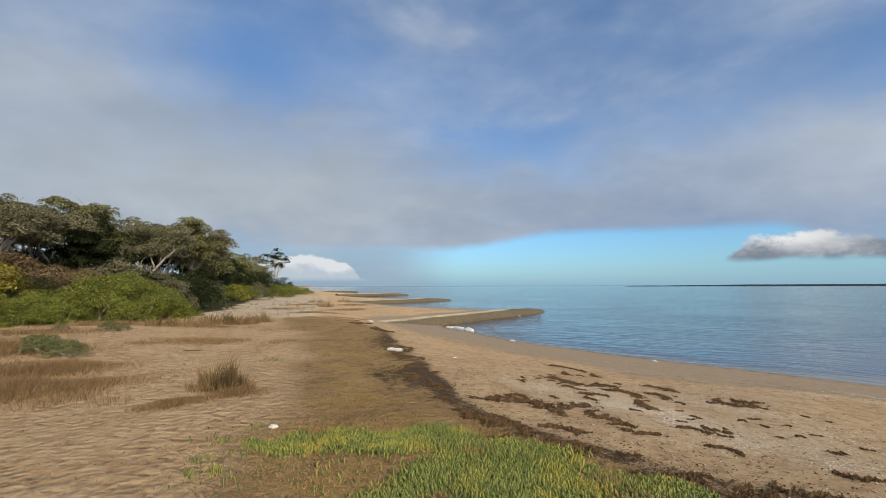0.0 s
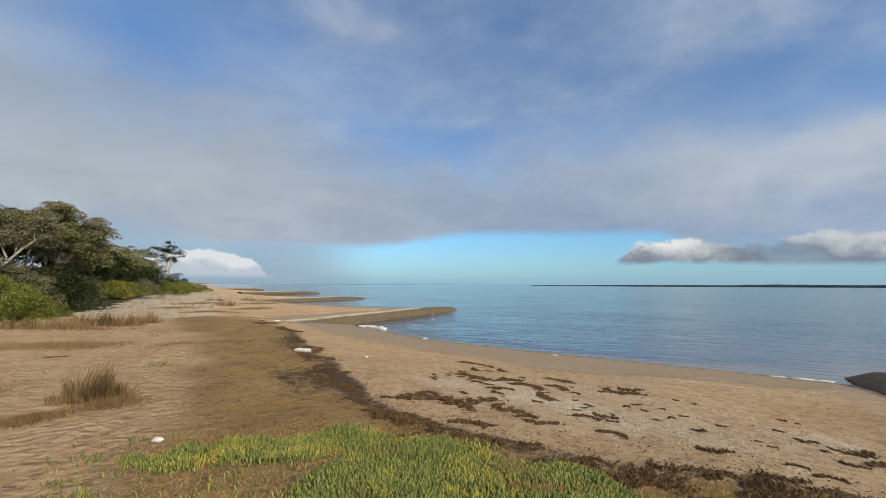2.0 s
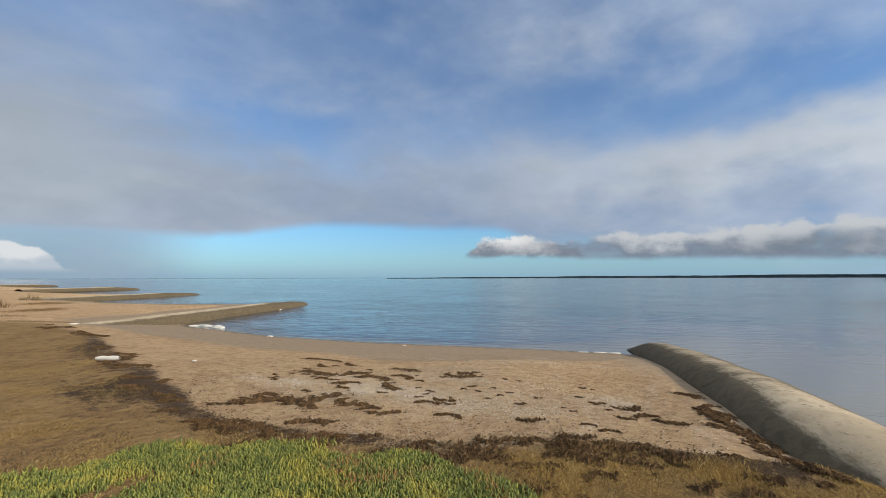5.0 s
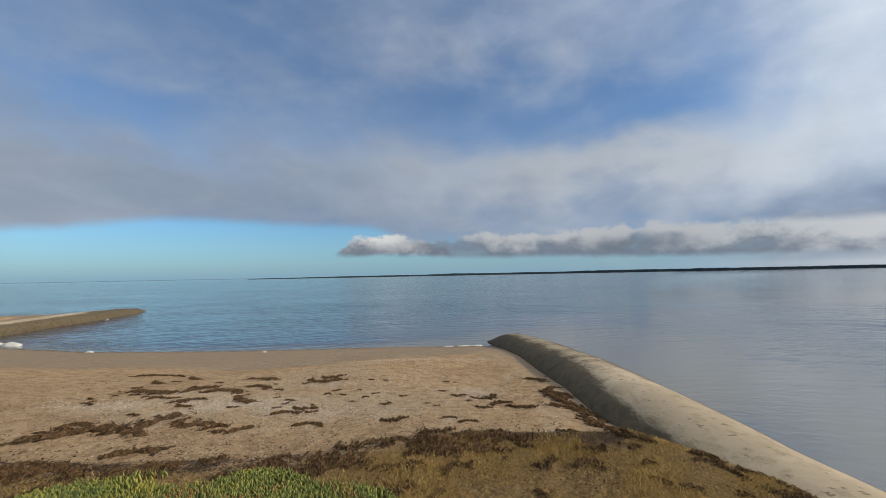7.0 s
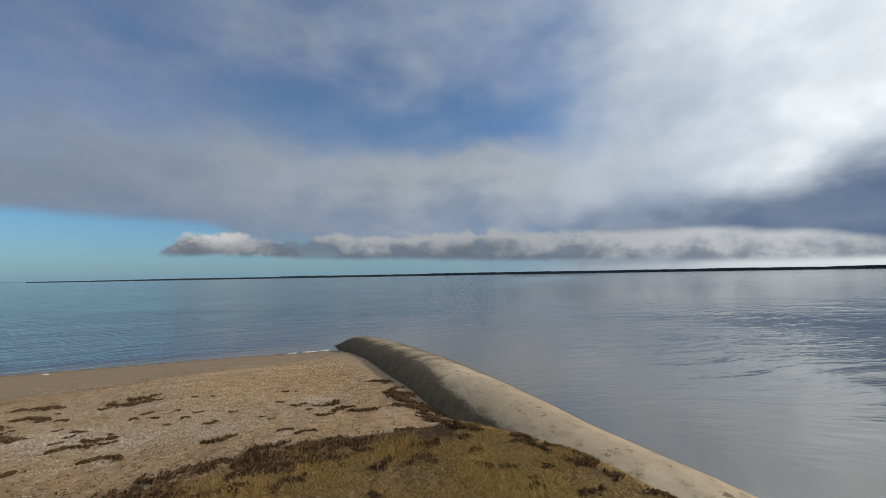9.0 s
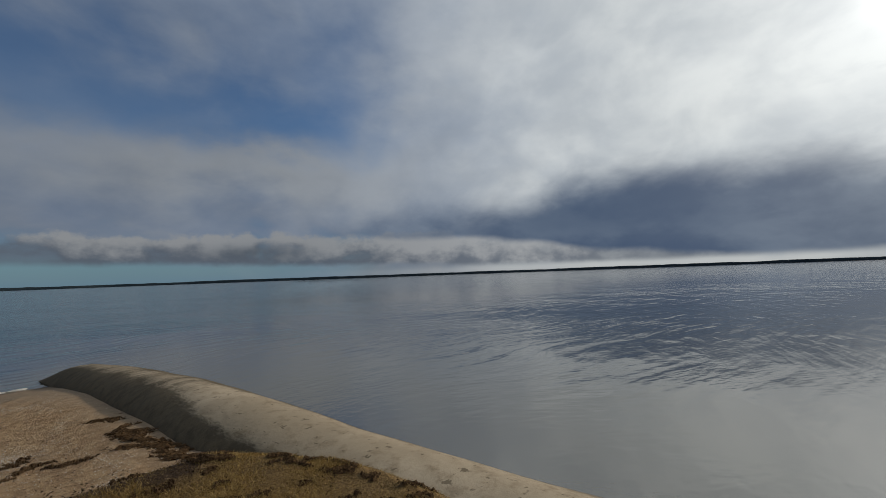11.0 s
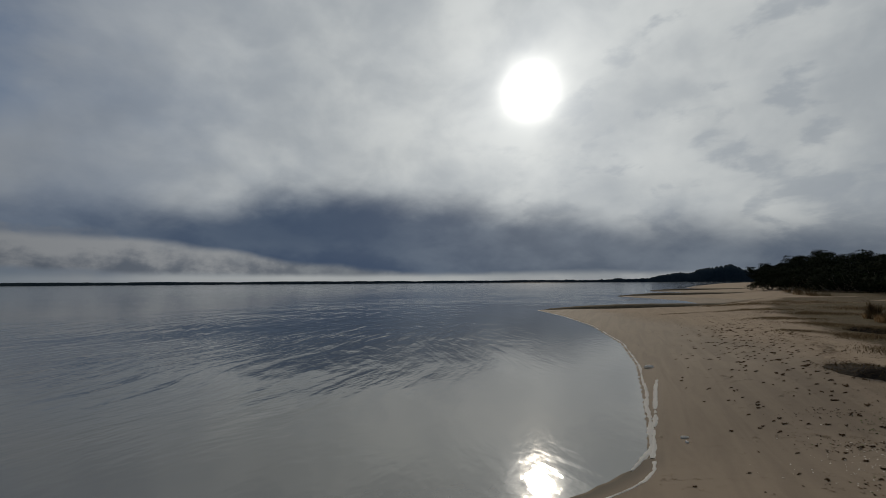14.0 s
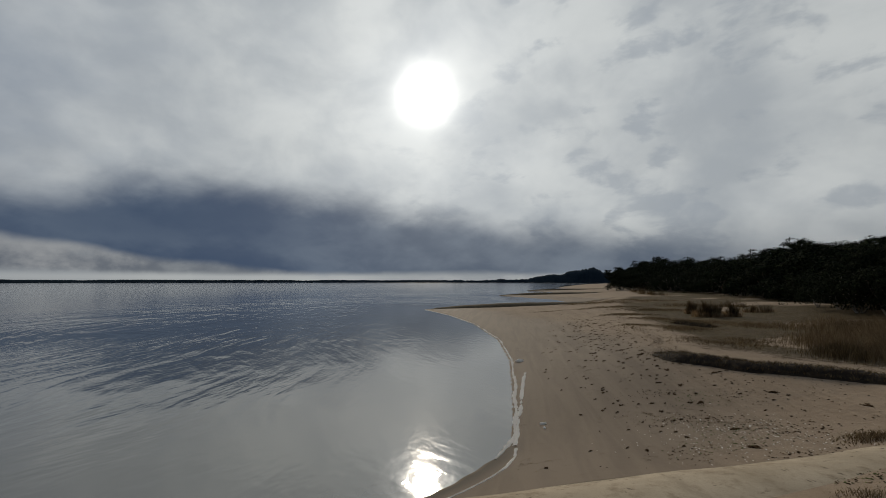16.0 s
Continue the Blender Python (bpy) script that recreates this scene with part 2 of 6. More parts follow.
def make_ground():
    m, n, b = material("beach_ground", 0.95, 0.2)
    co = n.add("ShaderNodeNewGeometry").outputs["Position"]

    def attr(name):
        k = n.add("ShaderNodeAttribute")
        k.attribute_name = name
        return k.outputs["Fac"]
    dull, turf, litter, shell, wet, mat = attr("dull"), attr("turf"), attr("litter"), attr("shell"), attr("wet"), attr("scrub")
    n1 = n.noise(co, 0.9, 5.0, 0.6)
    n2 = n.noise(co, 6.0, 5.0, 0.65)
    n3 = n.noise(co, 42.0, 4.0, 0.7)
    n4 = n.noise(co, 190.0, 2.0, 0.6)
    sand = n.mix(n.step(n1, 0.3, 0.7), (0.54, 0.342, 0.178), (0.66, 0.442, 0.246))
    sand = n.mix(n.mul(n.step(n2, 0.45, 0.75), 0.6), sand, (0.53, 0.40, 0.25))
    sand = n.mix(n.mul(n.step(n3, 0.54, 0.76), 0.40), sand, (0.22, 0.138, 0.076))
    sand = n.mix(n.mul(n.step(n4, 0.58, 0.70), 0.4), sand, (0.64, 0.54, 0.40))
    # shade of trodden hollows put into the colour, dark where the relief is low
    sand = n.mix(n.mul(n.step(n2, 0.54, 0.40), 0.42), sand, (0.25, 0.155, 0.08))
    sand = n.mix(n.mul(n.step(n4, 0.42, 0.32), 0.45), sand, (0.15, 0.09, 0.048))
    # beaten shell grit
    v = n.add("ShaderNodeTexVoronoi", Vector=co, Scale=46.0)
    grit = n.mul(n.step(v.outputs["Distance"], 0.42, 0.22), n.step(n.plus(shell, n.mul(n.minus(n2, 0.5), 0.9)), 0.35, 0.8))
    sand = n.mix(n.mul(grit, 0.8), sand, (0.66, 0.60, 0.50))
    sand = n.mix(n.mul(attr('pale'), n.step(n1, 0.35, 0.6, 0.35, 1.0)), sand, n.mix(n.step(n2, 0.4, 0.6), (0.50, 0.40, 0.28), (0.66, 0.56, 0.42)))
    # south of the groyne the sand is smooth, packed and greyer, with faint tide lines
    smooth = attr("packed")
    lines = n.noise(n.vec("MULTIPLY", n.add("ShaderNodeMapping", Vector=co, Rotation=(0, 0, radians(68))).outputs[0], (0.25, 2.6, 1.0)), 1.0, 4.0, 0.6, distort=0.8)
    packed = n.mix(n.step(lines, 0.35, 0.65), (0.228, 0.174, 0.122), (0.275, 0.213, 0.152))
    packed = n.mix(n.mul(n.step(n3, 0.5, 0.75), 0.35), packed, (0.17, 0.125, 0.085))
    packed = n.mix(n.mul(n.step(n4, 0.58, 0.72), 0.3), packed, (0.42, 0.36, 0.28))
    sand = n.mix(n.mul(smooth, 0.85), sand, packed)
    # damp sand close to the water
    damp = n.step(n.plus(wet, n.mul(n.minus(n1, 0.5), 0.35)), 0.1, 0.9)
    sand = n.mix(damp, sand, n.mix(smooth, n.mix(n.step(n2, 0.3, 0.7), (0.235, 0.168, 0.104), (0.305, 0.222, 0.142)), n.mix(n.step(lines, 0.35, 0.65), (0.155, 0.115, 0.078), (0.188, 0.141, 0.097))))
    sand = n.mix(n.mul(attr("film"), 0.85), sand, (0.075, 0.060, 0.043))
    # dry turf
    tf = n.step(n.plus(turf, n.plus(n.plus(n.mul(n.minus(n2, 0.5), 1.6), n.mul(n.minus(n1, 0.5), 1.1)), n.mul(n.minus(n3, 0.5), 1.2))), 0.30, 0.75)
    turf_col = n.mix(n.step(n1, 0.3, 0.7), (0.36, 0.212, 0.085), (0.48, 0.305, 0.130))
    turf_col = n.mix(n.mul(n.step(n3, 0.47, 0.7), 0.55), turf_col, (0.12, 0.072, 0.03))
    turf_col = n.mix(n.mul(n.step(n4, 0.55, 0.7), 0.5), turf_col, (0.30, 0.21, 0.10))
    turf_col = n.mix(n.mul(n.step(n2, 0.52, 0.66), 0.4), turf_col, (0.10, 0.062, 0.03))
    n6 = n.noise(co, 2.8, 4.0, 0.65, distort=0.5)
    turf_col = n.mix(n.mul(n.step(n6, 0.52, 0.64), 0.45), turf_col, (0.19, 0.105, 0.048))
    turf_col = n.mix(n.mul(n.step(n6, 0.46, 0.34), 0.5), turf_col, (0.46, 0.30, 0.125))
    turf_col = n.mix(n.mul(attr("gold"), 0.75), turf_col, n.mix(n.step(n3, 0.4, 0.65), (0.17, 0.105, 0.040), (0.42, 0.28, 0.11)))
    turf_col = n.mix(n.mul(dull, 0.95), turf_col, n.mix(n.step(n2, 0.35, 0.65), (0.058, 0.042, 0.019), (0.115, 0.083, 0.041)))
    col = n.mix(tf, sand, turf_col)
    # sea grass litter
    lf = n.step(n.plus(litter, n.plus(n.mul(n.minus(n2, 0.5), 1.6), n.mul(n.minus(n3, 0.5), 1.7))), 0.52, 0.80)
    col = n.mix(lf, col, n.mix(n.step(n3, 0.4, 0.7), (0.072, 0.044, 0.025), (0.17, 0.108, 0.060)))
    sf = n.step(n.plus(mat, n.mul(n.minus(n2, 0.5), 0.8)), 0.4, 0.65)
    col = n.mix(sf, col, n.mix(n.step(n3, 0.4, 0.7), (0.05, 0.045, 0.02), (0.12, 0.10, 0.045)))
    n.put(b.inputs["Base Color"], col)
    n.put(b.inputs["Roughness"], n.minus(0.96, n.mul(damp, 0.15)))
    n5 = n.noise(co, 2.6, 3.0, 0.6)
    h = n.plus(n.plus(n.mul(n2, 1.9), n.mul(n5, 1.9)), n.plus(n.mul(n3, 0.75), n.mul(n4, 0.2)))
    h = n.plus(h, n.mul(grit, 0.25))
    # trodden hollows
    hollow = n.add("ShaderNodeTexVoronoi", Vector=n.vec("ADD", co, n.vec("SCALE", n.noise(co, 3.0, 2.0, 0.5, 1), 0.25)), Scale=9.0)
    hollow.feature = "SMOOTH_F1"
    h = n.plus(h, n.mul(n.math("MINIMUM", hollow.outputs["Distance"], 0.6), n.mul(attr("trod"), 2.6)))
    h = n.mul(h, n.mul(n.minus(1.0, n.mul(damp, 0.85)), n.minus(1.0, n.mul(smooth, 0.86))))
    h = n.plus(h, n.mul(n.plus(lf, tf), n.mul(n3, 0.5)))
    bump(n, b, h, 1.0, 0.085)
    return m


def make_water():
    m, n, b = material("bay_water", 0.04, 0.5)
    b.inputs["IOR"].default_value = 2.35
    co = n.add("ShaderNodeNewGeometry").outputs["Position"]
    k = n.add("ShaderNodeAttribute")
    k.attribute_name = "deep"
    deep = k.outputs["Fac"]
    n1 = n.noise(co, 0.12, 3.0, 0.5)
    air = n.add("ShaderNodeAttribute")
    air.attribute_name = "breeze"
    silt = n.mix(n.step(deep, 0.0, 1.0), (0.120, 0.106, 0.074), (0.045, 0.048, 0.042))
    col = n.mix(air.outputs["Fac"], silt, n.mix(n.step(deep, -0.05, 0.65), (0.105, 0.092, 0.068), (0.007, 0.034, 0.076)))
    col = n.mix(n.mul(n.step(n1, 0.4, 0.7), 0.3), col, (0.07, 0.085, 0.085))
    n.put(b.inputs["Base Color"], col)
    # long low swells that bend round the end of the groyne, short ripples over them, and glassy shallows
    def train(angle, wide, long, seed, bend):
        """Wave crests: narrow across, long along, gently wandering."""
        t = n.add("ShaderNodeMapping", Vector=n.vec("ADD", co, bend), Rotation=(0, 0, radians(angle))).outputs[0]
        return n.noise(n.vec("ADD", n.vec("MULTIPLY", t, (1.0 / wide, 1.0 / long, 1.0)), (seed, seed, 0.0)), 1.0, 1.5, 0.4, distort=0.25)
    sway = n.vec("SCALE", n.vec("SUBTRACT", n.noise(co, 0.06, 2.0, 0.5, 1), (0.5, 0.5, 0.5)), 9.0)
    reach = n.add("ShaderNodeAttribute")
    reach.attribute_name = "open"
    far = reach.outputs["Fac"]
    swell = n.plus(train(-38, 0.62, 2.9, 3.0, sway), n.mul(train(-62, 0.42, 1.8, 9.0, sway), 0.5))
    long_swell = train(-30, 3.4, 13.0, 21.0, sway)
    ripple = n.plus(train(-48, 0.19, 0.60, 5.0, sway), n.mul(train(-20, 0.11, 0.32, 14.0, sway), 0.5))
    wide = n.noise(co, 0.09, 3.0, 0.5, distort=0.5)
    ruffled = n.mul(n.step(wide, 0.34, 0.58, 0.45, 1.0), n.step(deep, 0.05, 0.50))
    h = n.mul(swell, n.plus(0.003, n.mul(ruffled, 0.054)))
    h = n.plus(h, n.mul(long_swell, n.mul(n.step(deep, 0.3, 1.0), 0.060)))
    h = n.plus(h, n.mul(ripple, n.plus(0.0046, n.mul(ruffled, 0.0056))))
    h = n.mul(h, n.step(far, 0.0, 1.0, 1.0, 0.21))
    # the light breeze off the northern beach raises short steep ripples in lines along the shore
    lines = n.plus(train(-68, 0.34, 2.0, 31.0, sway), n.mul(train(-58, 0.17, 0.9, 37.0, sway), 0.45))
    h = n.plus(h, n.mul(lines, n.mul(n.mul(air.outputs["Fac"], n.step(wide, 0.30, 0.60, 0.5, 1.0)), n.step(far, 0.0, 1.0, 0.050, 0.034))))
    n.put(b.inputs["Roughness"], n.plus(n.step(far, 0.0, 1.0, 0.045, 0.08), n.mul(air.outputs["Fac"], 0.05)))
    bump(n, b, h, 1.0, 1.0)
    return m


def make_plain(name, dark, light, scale=8.0, rough=0.9, relief=0.01, spec=0.25, fine=60.0):
    m, n, b = material(name, rough, spec)
    co = n.add("ShaderNodeTexCoord").outputs["Object"]
    n1 = n.noise(co, scale, 5.0, 0.6)
    n2 = n.noise(co, fine, 3.0, 0.6)
    col = n.mix(n.step(n.plus(n.mul(n1, 0.7), n.mul(n2, 0.3)), 0.35, 0.65), dark, light)
    n.put(b.inputs["Base Color"], col)
    bump(n, b, n.plus(n1, n.mul(n2, 0.4)), 0.7, relief)
    return m


def make_fabric():
    m, n, b = material("weathered_geotextile", 0.93, 0.2)
    co = n.add("ShaderNodeNewGeometry").outputs["Position"]
    n1 = n.noise(co, 0.8, 5.0, 0.6, distort=0.4)
    n2 = n.noise(co, 5.0, 6.0, 0.7)
    n3 = n.noise(co, 110.0, 2.0, 0.6)
    col = n.mix(n.step(n1, 0.3, 0.7), (0.35, 0.28, 0.19), (0.48, 0.39, 0.275))
    col = n.mix(n.mul(n.step(n2, 0.48, 0.72), 0.75), col, (0.22, 0.165, 0.10))
    def attr(name):
        k = n.add("ShaderNodeAttribute")
        k.attribute_name = name
        return k.outputs["Fac"]
    along, girth = attr("along"), attr("girth")
    streak = n.noise(n.comb(n.mul(along, 1.6), n.mul(girth, 7.0), 0.0), 1.0, 6.0, 0.72, distort=0.3)
    short = n.noise(n.comb(n.mul(along, 8.0), n.mul(girth, 44.0), 3.0), 1.0, 3.0, 0.6, distort=0.4)
    col = n.mix(n.mul(n.step(streak, 0.53, 0.70), 0.45), col, (0.20, 0.155, 0.10))
    col = n.mix(n.mul(n.step(short, 0.62, 0.69), 0.75), col, (0.10, 0.075, 0.045))
    # weed stain and the flank's shade as one dark colour rising from the foot, thinner where the tube runs into the
    # turf
    foot = n.plus(girth, n.plus(n.mul(n.minus(streak, 0.5), 0.32), n.mul(n.minus(short, 0.5), 0.16)))
    foot = n.plus(foot, n.step(along, 7.5, 11.0, 0.0, 0.16))
    stain_and_shade = n.step(foot, 1.05, 0.92)
    col = n.mix(n.mul(stain_and_shade, 0.90), col, n.mix(n.step(n2, 0.35, 0.65), (0.045, 0.034, 0.019), (0.10, 0.076, 0.044)))
    col = n.mix(n.mul(n.step(n3, 0.5, 0.7), 0.25), col, (0.24, 0.18, 0.11))
    n.put(b.inputs["Base Color"], col)
    bump(n, b, n.plus(n.mul(n2, 1.0), n.mul(n3, 0.12)), 0.6, 0.02)
    return m


def make_leaves(name, dark, mid, light, rough=0.8, through_light=0.0):
    m, n, b = material(name, rough, 0.04)
    co = n.add("ShaderNodeNewGeometry")
    r = co.outputs["Random Per Island"]
    n1 = n.noise(co.outputs["Position"], 0.7, 3.0, 0.6)
    col = n.mix(n.step(n.plus(n.mul(r, 0.5), n.mul(n1, 0.5)), 0.25, 0.55), dark, mid)
    col = n.mix(n.step(n.plus(n.mul(r, 0.6), n.mul(n1, 0.4)), 0.52, 0.8), col, light)
    n.put(b.inputs["Base Color"], col)
    if through_light:
        t = n.add("ShaderNodeBsdfTranslucent", Color=col)
        k = n.add("ShaderNodeMixShader", i0=through_light, i1=b.outputs[0], i2=t.outputs[0])
        out = [q for q in n.tree.nodes if q.type == "OUTPUT_MATERIAL"][0]
        n.put(out.inputs[0], k.outputs[0])
    return m


MAT_GROUND, MAT_WATER, MAT_FABRIC = make_ground(), make_water(), make_fabric()
MAT_WRACK = make_plain("dry_seaweed", (0.030, 0.018, 0.009), (0.135, 0.080, 0.040), 30.0, 0.92, 0.02, 0.05)
MAT_FOAM = make_plain("sea_foam", (0.80, 0.765, 0.70), (0.93, 0.905, 0.85), 20.0, 0.8, 0.01)
for q in list(MAT_FOAM.node_tree.nodes):
    if q.type == "OUTPUT_MATERIAL":
        links, body = MAT_FOAM.node_tree.links, q.inputs[0].links[0].from_socket
        thin = MAT_FOAM.node_tree.nodes.new("ShaderNodeBsdfTranslucent")
        thin.inputs[0].default_value = (0.92, 0.90, 0.86, 1)
        both = MAT_FOAM.node_tree.nodes.new("ShaderNodeMixShader")
        both.inputs[0].default_value = 0.45
        links.new(body, both.inputs[1])
        links.new(thin.outputs[0], both.inputs[2])
        links.new(both.outputs[0], q.inputs[0])
# aerial haze is mixed into this woodland colour as blue-grey
MAT_FAR = make_plain("haze_tinted_woodland", (0.020, 0.032, 0.042), (0.042, 0.056, 0.064), 0.02, 0.95, 0.5, 0.05, 0.2)

# the farthest shore, with more haze put into its colour
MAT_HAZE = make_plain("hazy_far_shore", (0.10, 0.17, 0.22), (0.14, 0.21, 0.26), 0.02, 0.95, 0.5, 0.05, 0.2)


# ---------------------------------------------------------------- building helpers
def mesh_of(name, verts, faces, mat, smooth=False):
    me = bpy.data.meshes.new(name)
    me.from_pydata(verts, [], faces)
    me.materials.append(mat)
    if smooth:
        me.polygons.foreach_set("use_smooth", [True] * len(me.polygons))
    me.update()
    return me


def grid_mesh(name, xs, ys, z, mat, attrs=()):
    """A sheet over the plan xs x ys with heights z and named values at its corners."""
    nx, ny = len(xs), len(ys)
    gx, gy = np.meshgrid(xs, ys)
    co = np.stack([gx, gy, z], -1).reshape(-1, 3)
    i = (np.arange(ny - 1)[:, None] * nx + np.arange(nx - 1)[None, :]).ravel()
    quads = np.stack([i, i + 1, i + 1 + nx, i + nx], -1)
    me = bpy.data.meshes.new(name)
    me.vertices.add(len(co))
    me.vertices.foreach_set("co", co.ravel().astype(np.float32))
    me.loops.add(quads.size)
    me.loops.foreach_set("vertex_index", quads.ravel().astype(np.int32))
    me.polygons.add(len(quads))
    me.polygons.foreach_set("loop_start", (np.arange(len(quads)) * 4).astype(np.int32))
    me.polygons.foreach_set("loop_total", np.full(len(quads), 4, np.int32))
    me.polygons.foreach_set("use_smooth", np.ones(len(quads), bool))
    me.update(calc_edges=True)
    for key, value in attrs:
        at = me.attributes.new(key, "FLOAT", "POINT")
        at.data.foreach_set("value", np.asarray(value, np.float32).ravel())
    me.materials.append(mat)
    return me


# -- terrain
def seg_dist(x, y, line):
    best = np.full(np.shape(x), 1e9)
    for (x0, y0), (x1, y1) in zip(line[:-1], line[1:]):
        dx, dy = x1 - x0, y1 - y0
        t = np.clip(((x - x0) * dx + (y - y0) * dy) / (dx * dx + dy * dy), 0, 1)
        best = np.minimum(best, np.hypot(x - x0 - t * dx, y - y0 - t * dy))
    return best


def inside(x, y, poly):
    hit = np.zeros(np.shape(x), bool)
    for (x0, y0), (x1, y1) in zip(poly, poly[1:] + poly[:1]):
        if y0 != y1:
            hit ^= ((y0 > y) != (y1 > y)) & (x < (x1 - x0) * (y - y0) / (y1 - y0) + x0)
    return hit


def hump(v, lo, hi):
    t = np.clip((v - lo) / (hi - lo), 0, 1)
    return t * t * (3 - 2 * t)


# a tube's axis runs from its tip landward; the bays lie between the tubes
AX = (0.692, 0.722)
SHORE = [(-900, 3000), (-330, 900), (-150, 420), (-62, 230), (-40, 176), (-45, 160), (-30, 140), (-12.5, 115.5), (-24, 99), (-21, 93), (-12, 84), (-0.5, 75.2),
         (-11, 60), (-8.5, 55), (-1, 48), (8.6, 41.6), (3.0, 33.5), (-0.85, 27.7), (-0.3, 25.0), (0.83, 23.2), (2.7, 19.5), (5.9, 15.6),
         (8.6, 12.95), (10.6, 10.9), (12.2, 8.9), (12.9, 8.2), (12.6, 6.9), (7.1, 1.1), (3.35, -3.0), (3.12, -4.6), (2.95, -5.25), (2.82, -6.2), (2.9, -7.0), (3.22, -7.9),
         (4.2, -10.4), (5.45, -13.4), (7.6, -17.5), (11.5, -23.0), (16.2, -28.0), (21.3, -32.5), (20.4, -34.4), (11.5, -44), (11.5, -49),
         (17, -59), (30.5, -70.5), (29, -73), (20, -84), (21, -90), (34, -106), (40, -112), (28, -128), (30, -140), (45, -160), (60, -230), (90, -420), (300, -3000)]
BENCH = [(-950, 3000), (-360, 900), (-175, 420), (-85, 230), (-52, 160), (-38, 120), (-28, 90), (-18, 58), (-11, 34), (-7.7, 23.6), (-5.0, 21.4), (-2.6, 16.0), (-2.0, 13.4),
         (-1.2, 10.6), (-0.6, 8.2), (-0.1, 6.5), (0.35, 5.5), (1.1, 4.8), (2.0, 3.9), (2.6, 3.5), (3.4, 3.2), (3.95, 2.6), (4.85, 1.7), (4.72, 0.95), (4.5, 0.45), (4.25, 0.05), (3.8, -0.38),
         (2.35, -1.95), (-1.1, -5.3), (-3.0, -8.0), (-2.5, -10.7), (-1.2, -10.9), (0.5, -11.7), (1.2, -12.6), (1.5, -15.0), (3.0, -20.0), (5.5, -30.0), (7.0, -40.0), (8.0, -60.0),
         (12, -95), (18, -140), (40, -240), (70, -420), (250, -3000)]
WOODS = [(-1000, 3000), (-390, 900), (-200, 420), (-105, 230), (-66, 150), (-45, 112), (-33, 82), (-25, 52), (-16, 30), (-14.5, 22), (-15, 16), (-18, 10), (-20, 0), (-19, -14), (-14, -24),
         (-8.5, -32), (-5.5, -44), (-3, -62), (2, -80), (6, -95), (10, -130), (24, -240), (50, -420), (220, -3000)]
LAND = SHORE + [(-3500, -3000), (-3500, 3000)]
INNER = BENCH + [(-3500, -3000), (-3500, 3000)]
WOOD = WOODS + [(-3500, -3000), (-3500, 3000)]


def waves(x, y, scale, seed):
    """Cheap smooth variation, about -1 to 1."""
    r = np.random.RandomState(seed)
    out = 0
    for k in range(7):
        ang, ph, f = r.uniform(0, 6.28), r.uniform(0, 6.28), scale * r.uniform(0.6, 1.9)
        out = out + np.sin((x * np.cos(ang) + y * np.sin(ang)) * f + ph + 0.8 * np.sin((x * np.sin(ang) - y * np.cos(ang)) * f * 0.7 + ph * 2))
    return out / 3.0


def terrain(x, y):
    x, y = np.asarray(x, float), np.asarray(y, float)
    ds, db, dw = seg_dist(x, y, SHORE), seg_dist(x, y, BENCH), seg_dist(x, y, WOODS)
    land, inner, wood = inside(x, y, LAND), inside(x, y, INNER), inside(x, y, WOOD)
    beach = 0.85 * ds / (ds + db + 1e-6)
    beach = beach + 0.012 * waves(x, y, 1.6, 3) * hump(ds, 0.5, 3)
    beach = beach + 0.17 * (1 - hump(seg_dist(x, y, [(12.6, 8.2), (5.2, 0.5)]), 0.7, 2.2)) * hump(12.0 - x, 0.0, 2.5) * hump(y, 2.0, 3.6) * hump(db, 0.2, 1.2)
    back = 0.85 + 0.30 * hump(db, 1.0, 14.0) + 0.03 * waves(x, y, 0.9, 5) * hump(db, 0, 2) + 0.09 * waves(x, y, 0.28, 6) * hump(db, 3, 9)
    back = back + np.where(wood, 3.3 * hump(dw, 0.5, 16.0) + 1.5 * hump(dw, 20, 80), 0.0)
    sea = -0.07 * np.minimum(ds, 3.0) - 0.02 * np.clip(ds - 3.0, 0, 60)
    return np.where(land, np.where(inner, back, beach), sea)
# -- end terrain


def ground_z(x, y):
    return float(terrain(np.array([x]), np.array([y]))[0])


def spread(n, half, b=9.0, centre=0.0):
    u = np.linspace(-1, 1, n)
    return centre + np.sinh(u * b) * half / math.sinh(b)


# ---------------------------------------------------------------- ground, water, distance
TONGUE = [(-9.5, 22.0), (-8.0, 19.6), (-4.6, 13.1), (-3.3, 9.5), (-2.35, 7.3), (-2.0, 5.6), (-1.6, 3.0), (-1.3, 0.0), (-2.5, -4.0),
          (6, -4), (8, 4), (4, 12), (0, 22), (-6, 26)]


